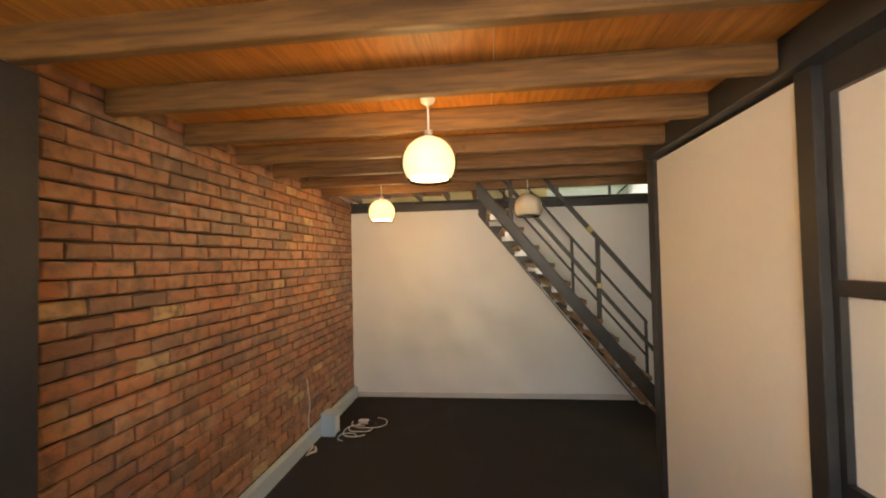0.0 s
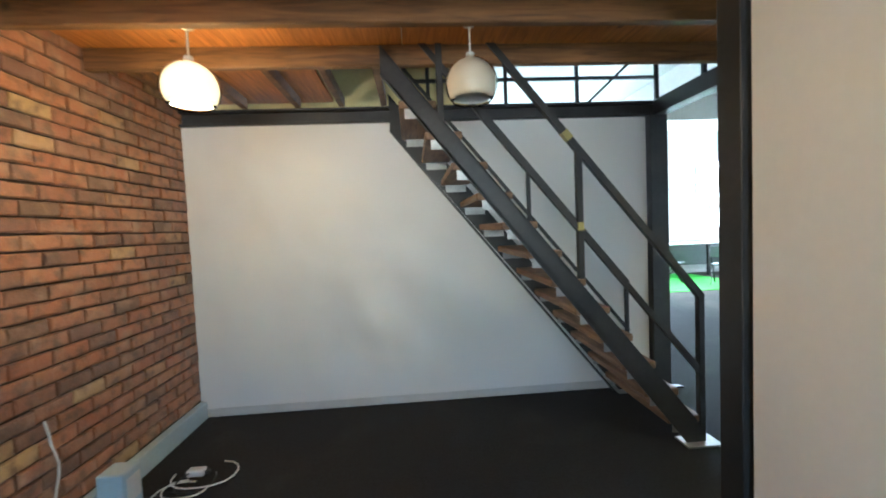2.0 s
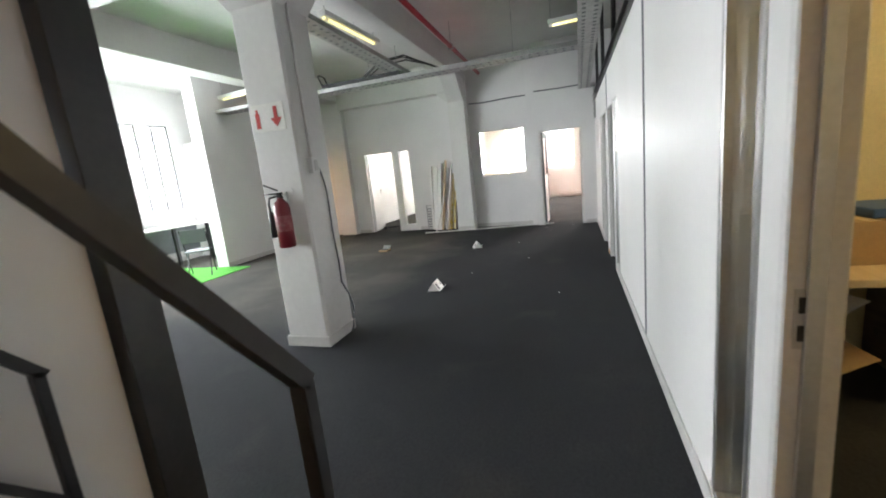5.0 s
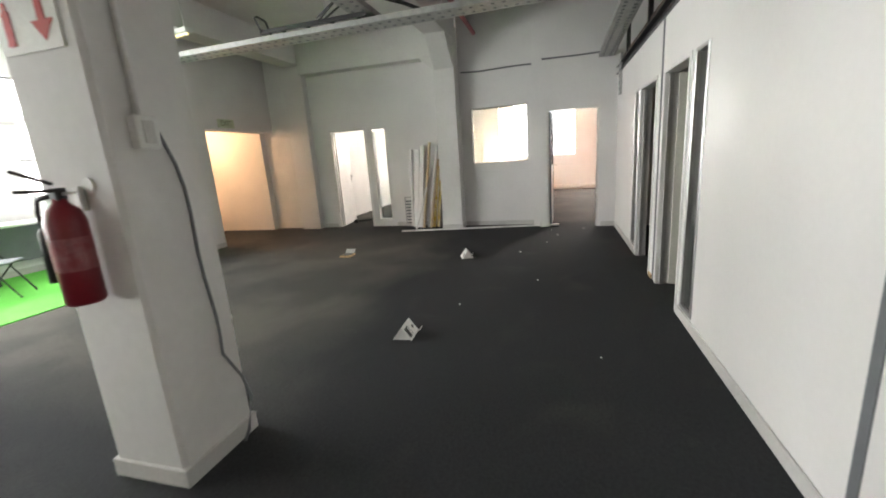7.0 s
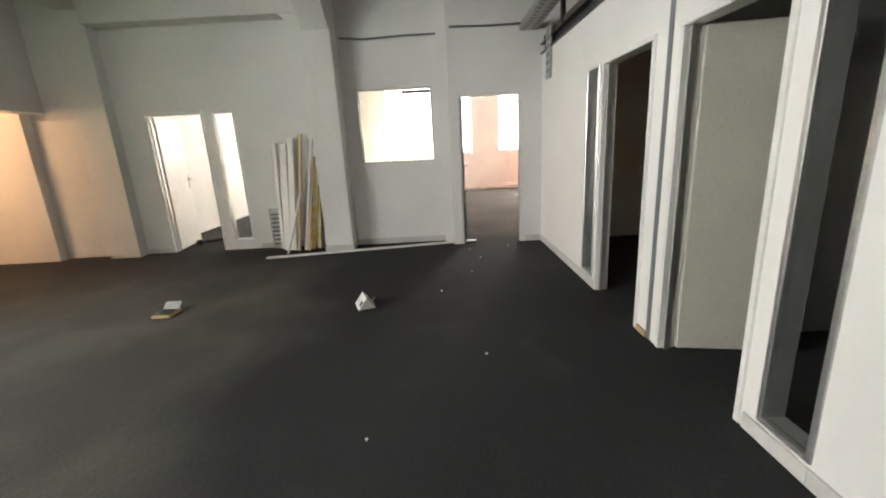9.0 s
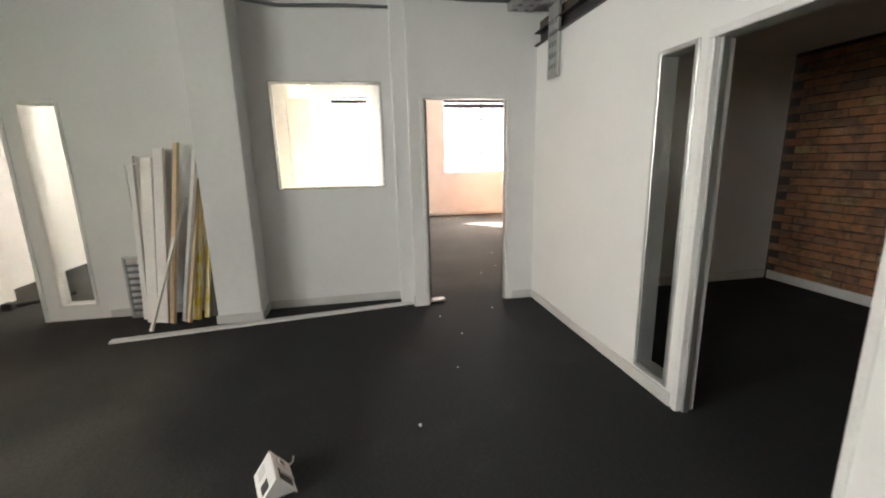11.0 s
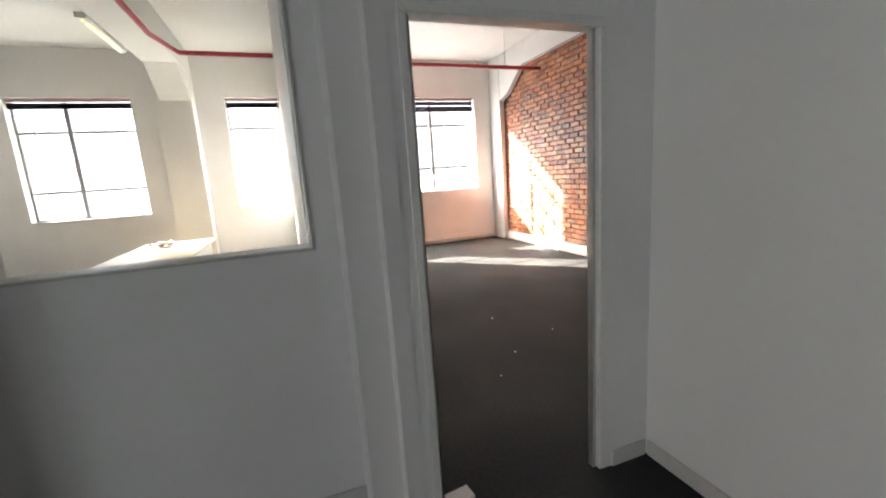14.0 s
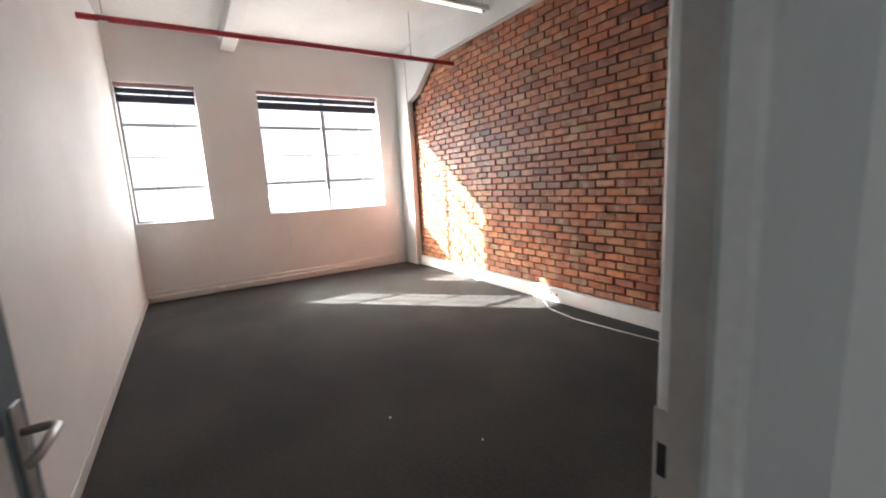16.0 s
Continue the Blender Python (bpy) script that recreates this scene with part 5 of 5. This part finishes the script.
for v in bm.verts:
    v.co += 0.05 * noise.noise_vector(v.co * 9)
    v.co.z = max(v.co.z, 0.981)
part("body", bm, BLACK, bag, round_=True)
part("blue_folder", boxes((4.4, 4.75, 0.95, 1.30, 0.982, 1.03), bevel=0.006), mat("blue_folder", (0.05, 0.12, 0.32), 0.5), None, "thick blue folder on the cardboard box", "folder")

# ---- bright office and desk room ----
oc = thing("trunking_socket", (15.0, -0.68, 0.1), "white double socket set in the trunking", "socket")
part("plate", boxes((14.35, 14.62, -0.69, -0.682, 0.05, 0.14), bevel=0.002), WHITE_PLASTIC, oc)
part("switch", boxes((14.42, 14.45, -0.682, -0.678, 0.08, 0.11)), RED_INK, oc)
part("switch", boxes((14.52, 14.55, -0.682, -0.678, 0.08, 0.11)), RED_INK, oc)
tagged(part("cable", tube([(14.6, -0.62, 0.01), (14.3, -0.42, 0.012), (13.9, -0.36, 0.01), (13.4, -0.40, 0.012), (13.0, -0.45, 0.01)], 0.006, 6), WHITE_PLASTIC, round_=True), "thin white cable lying on the carpet", "cable")
part("floor_socket", boxes((18.20, 18.24, 2.6, 2.7, 0.03, 0.09), bevel=0.004), WHITE_PLASTIC, None, "small white socket at the skirting", "socket")
tagged(part("cord", tube([(18.27, 1.55, 1.15), (18.265, 1.56, 0.95), (18.265, 1.53, 0.75), (18.265, 1.55, 0.6)], 0.008, 6), FRAME, round_=True), "blind cord hanging below the window", "cord")
dk = thing("office_desk", (16.0, 5.4, 0), "pale office desk in sunlight with white end panel", "desk")
part("desktop", boxes((14.9, 17.1, 4.95, 5.9, 0.72, 0.75), bevel=0.004), OAK, dk)
part("end_panel", boxes((14.92, 14.95, 5.0, 5.85, 0, 0.72)), WHITE_BOARD, dk)
part("end_panel", boxes((17.02, 17.05, 5.0, 5.85, 0, 0.72)), OAK, dk)
part("side_panel", boxes((14.95, 17.02, 5.02, 5.04, 0.2, 0.72)), WHITE_BOARD, dk)
for i in range(5):
    pts = [(16.3 + 0.11 * i % 0.4 + (0.10 + 0.02 * i) * math.cos(a), 5.45 + 0.03 * i + 0.09 * math.sin(a), 0.757 + 0.012 * i + 0.02 * abs(math.sin(a * 1.5 + i))) for a in [j * 0.42 + i for j in range(16)]]
    tagged(part("cable", tube(pts, 0.008, 6), BLACK if i % 3 else WHITE_PLASTIC, round_=True), "tangled cable on the desk", "cable", "desk cables")
dc = thing("door_closer_bar", (12.4, 7.7, 0), "black metal bar lying on the floor behind the door", "metal bar")
part("bar", tube([(12.2, 7.75, 0.04), (12.4, 7.55, 0.03), (12.65, 7.40, 0.03)], 0.025, 8), BLACK, dc)
part("bracket", boxes((12.15, 12.25, 7.7, 7.8, 0, 0.08), bevel=0.01), BLACK, dc)

# crumbs of plaster on the carpet
random.seed(4)
spots = [(10.466, 3.186), (12.86, 1.653), (12.6, 2.2), (12.3, 2.5), (9.9, 3.35), (10.9, 3.3), (8.0, 3.4), (9.3, 3.7), (13.4, 2.0), (11.0, 2.75), (7.2, 4.1), (6.3, 2.9)]
for x, y in spots:
    r = random.uniform(0.006, 0.011)
    bm = bmesh.new()
    bmesh.ops.create_icosphere(bm, subdivisions=1, radius=r, matrix=Matrix.Translation((x, y, r * 0.5)) @ Matrix.Diagonal((1.3, 1, 0.7, 1)))
    for v in bm.verts:
        v.co += 0.25 * r * noise.noise_vector(v.co * 60)
        v.co.z = max(v.co.z, 0.0005)
    part("plaster_crumb", bm, PLASTER, None, "small white crumb of plaster on the carpet", "debris", "", "plaster crumbs")

# ---- bricks, last ----
def brick_mesh(name, length, height, depth, seed):
    """A worn brick: its outline wavers, its arrises are knocked off unevenly."""
    rng = random.Random(seed)
    bm = bmesh.new()
    outline = [(-0.5, -0.5), (-0.17, -0.5), (0.17, -0.5), (0.5, -0.5), (0.5, 0.5), (0.17, 0.5), (-0.17, 0.5), (-0.5, 0.5)]
    wob = [(u * length + rng.uniform(-0.003, 0.003), v * height + rng.uniform(-0.003, 0.003)) for u, v in outline]
    back = [bm.verts.new((x, 0, z)) for x, z in wob]
    mid = [bm.verts.new((x, -depth + rng.uniform(0.004, 0.008), z)) for x, z in wob]
    top = []
    for x, z in wob:
        c = rng.uniform(0.003, 0.009) if rng.random() < 0.85 else rng.uniform(0.010, 0.018)
        top.append(bm.verts.new((x - math.copysign(c, x) * (1 if abs(x) > length * 0.3 else 0), -depth + rng.uniform(-0.002, 0.002), z - math.copysign(c, z))))
    for a, b in ((back, mid), (mid, top)):
        for j in range(8):
            bm.faces.new((a[j], a[(j + 1) % 8], b[(j + 1) % 8], b[j]))
    for q in ((0, 1, 6, 7), (1, 2, 5, 6), (2, 3, 4, 5)):
        bm.faces.new([top[i] for i in q])
    me = bpy.data.meshes.new(name)
    bmesh.ops.recalc_face_normals(bm, faces=bm.faces)
    bm.to_mesh(me)
    bm.free()
    return me


def brick_wall(owner, axis, face, u0, u1, z0, z1, material, near, seed, length=0.222, height=0.073, joint=0.012, perp=0.012, skip=None):
    """Stretcher bond standing on a slab. Bricks in the stretch near are parts; the rest are joined."""
    rng = random.Random(seed)
    meshes = [brick_mesh("brick", length, height, 0.022, seed + i) for i in range(9)]
    for me in meshes:
        me.materials.append(material)
    verts, faces, count = [], [], 0
    rows = int((z1 - z0) / (height + joint))
    for r in range(rows):
        z = z0 + (r + 0.5) * (height + joint)
        u = u0 + (length + perp) * (0.5 if r % 2 else 0.0) + rng.uniform(-0.015, 0.015)
        while u + length <= u1 + 0.01:
            mid = u + length / 2
            u += length + perp
            if skip and skip(mid, z):
                continue
            out = rng.uniform(-0.004, 0.006)
            tilt = rng.uniform(-0.9, 0.9)
            if axis == "y":
                m = pose(face + out, mid, z + rng.uniform(-0.002, 0.002), tilt, tilt * 0.6, 90)
            else:
                m = pose(mid, face + out, z + rng.uniform(-0.002, 0.002), tilt, tilt * 0.6, 180)
            me = rng.choice(meshes)
            if near[0] <= mid <= near[1] and near[2] <= z <= near[3] and count < 300:
                ob = new("brick", me)
                ob.parent = owner
                ob.matrix_basis = m
                count += 1
            else:
                n = len(verts)
                verts += [tuple(m @ v.co) for v in me.vertices]
                faces += [tuple(n + i for i in p.vertices) for p in me.polygons]
    me = bpy.data.meshes.new("bricks")
    me.from_pydata(verts, [], faces)
    me.materials.append(material)
    rest = new("bricks", me)
    rest.parent = owner
    tagged(rest, kind="stuff")


w1 = part("wall_brick_room", boxes((-1.45, -1.222, -3.1, 4.42, 0, CEIL)), MORTAR_OLD, None, "old red brick wall with dark recessed joints", "wall", "structure")
brick_wall(w1, "y", -1.222, -2.9, 4.60, 0.14, 2.70, BRICK_OLD, (1.1, 3.2, 0.14, 2.60), 11, perp=0.007)
w2 = part("wall_brick_office", boxes((2.1, 18.27, -0.97, -0.772, 0, CEIL)), MORTAR, None, "orange face brick wall with dark recessed joints", "wall", "structure")
brick_wall(w2, "x", -0.772, 12.3, 18.1, 0.17, 3.50, BRICK_FACE, (14.4, 17.1, 0.17, 2.2), 23, skip=lambda u, z: u > 17.0 and z > 3.06 + (17.5 - u) * 0.75)
brick_wall(w2, "x", -0.772, 8.2, 11.30, 0.0, 2.5, BRICK_OLD, (0, 0, 0, 0), 31)
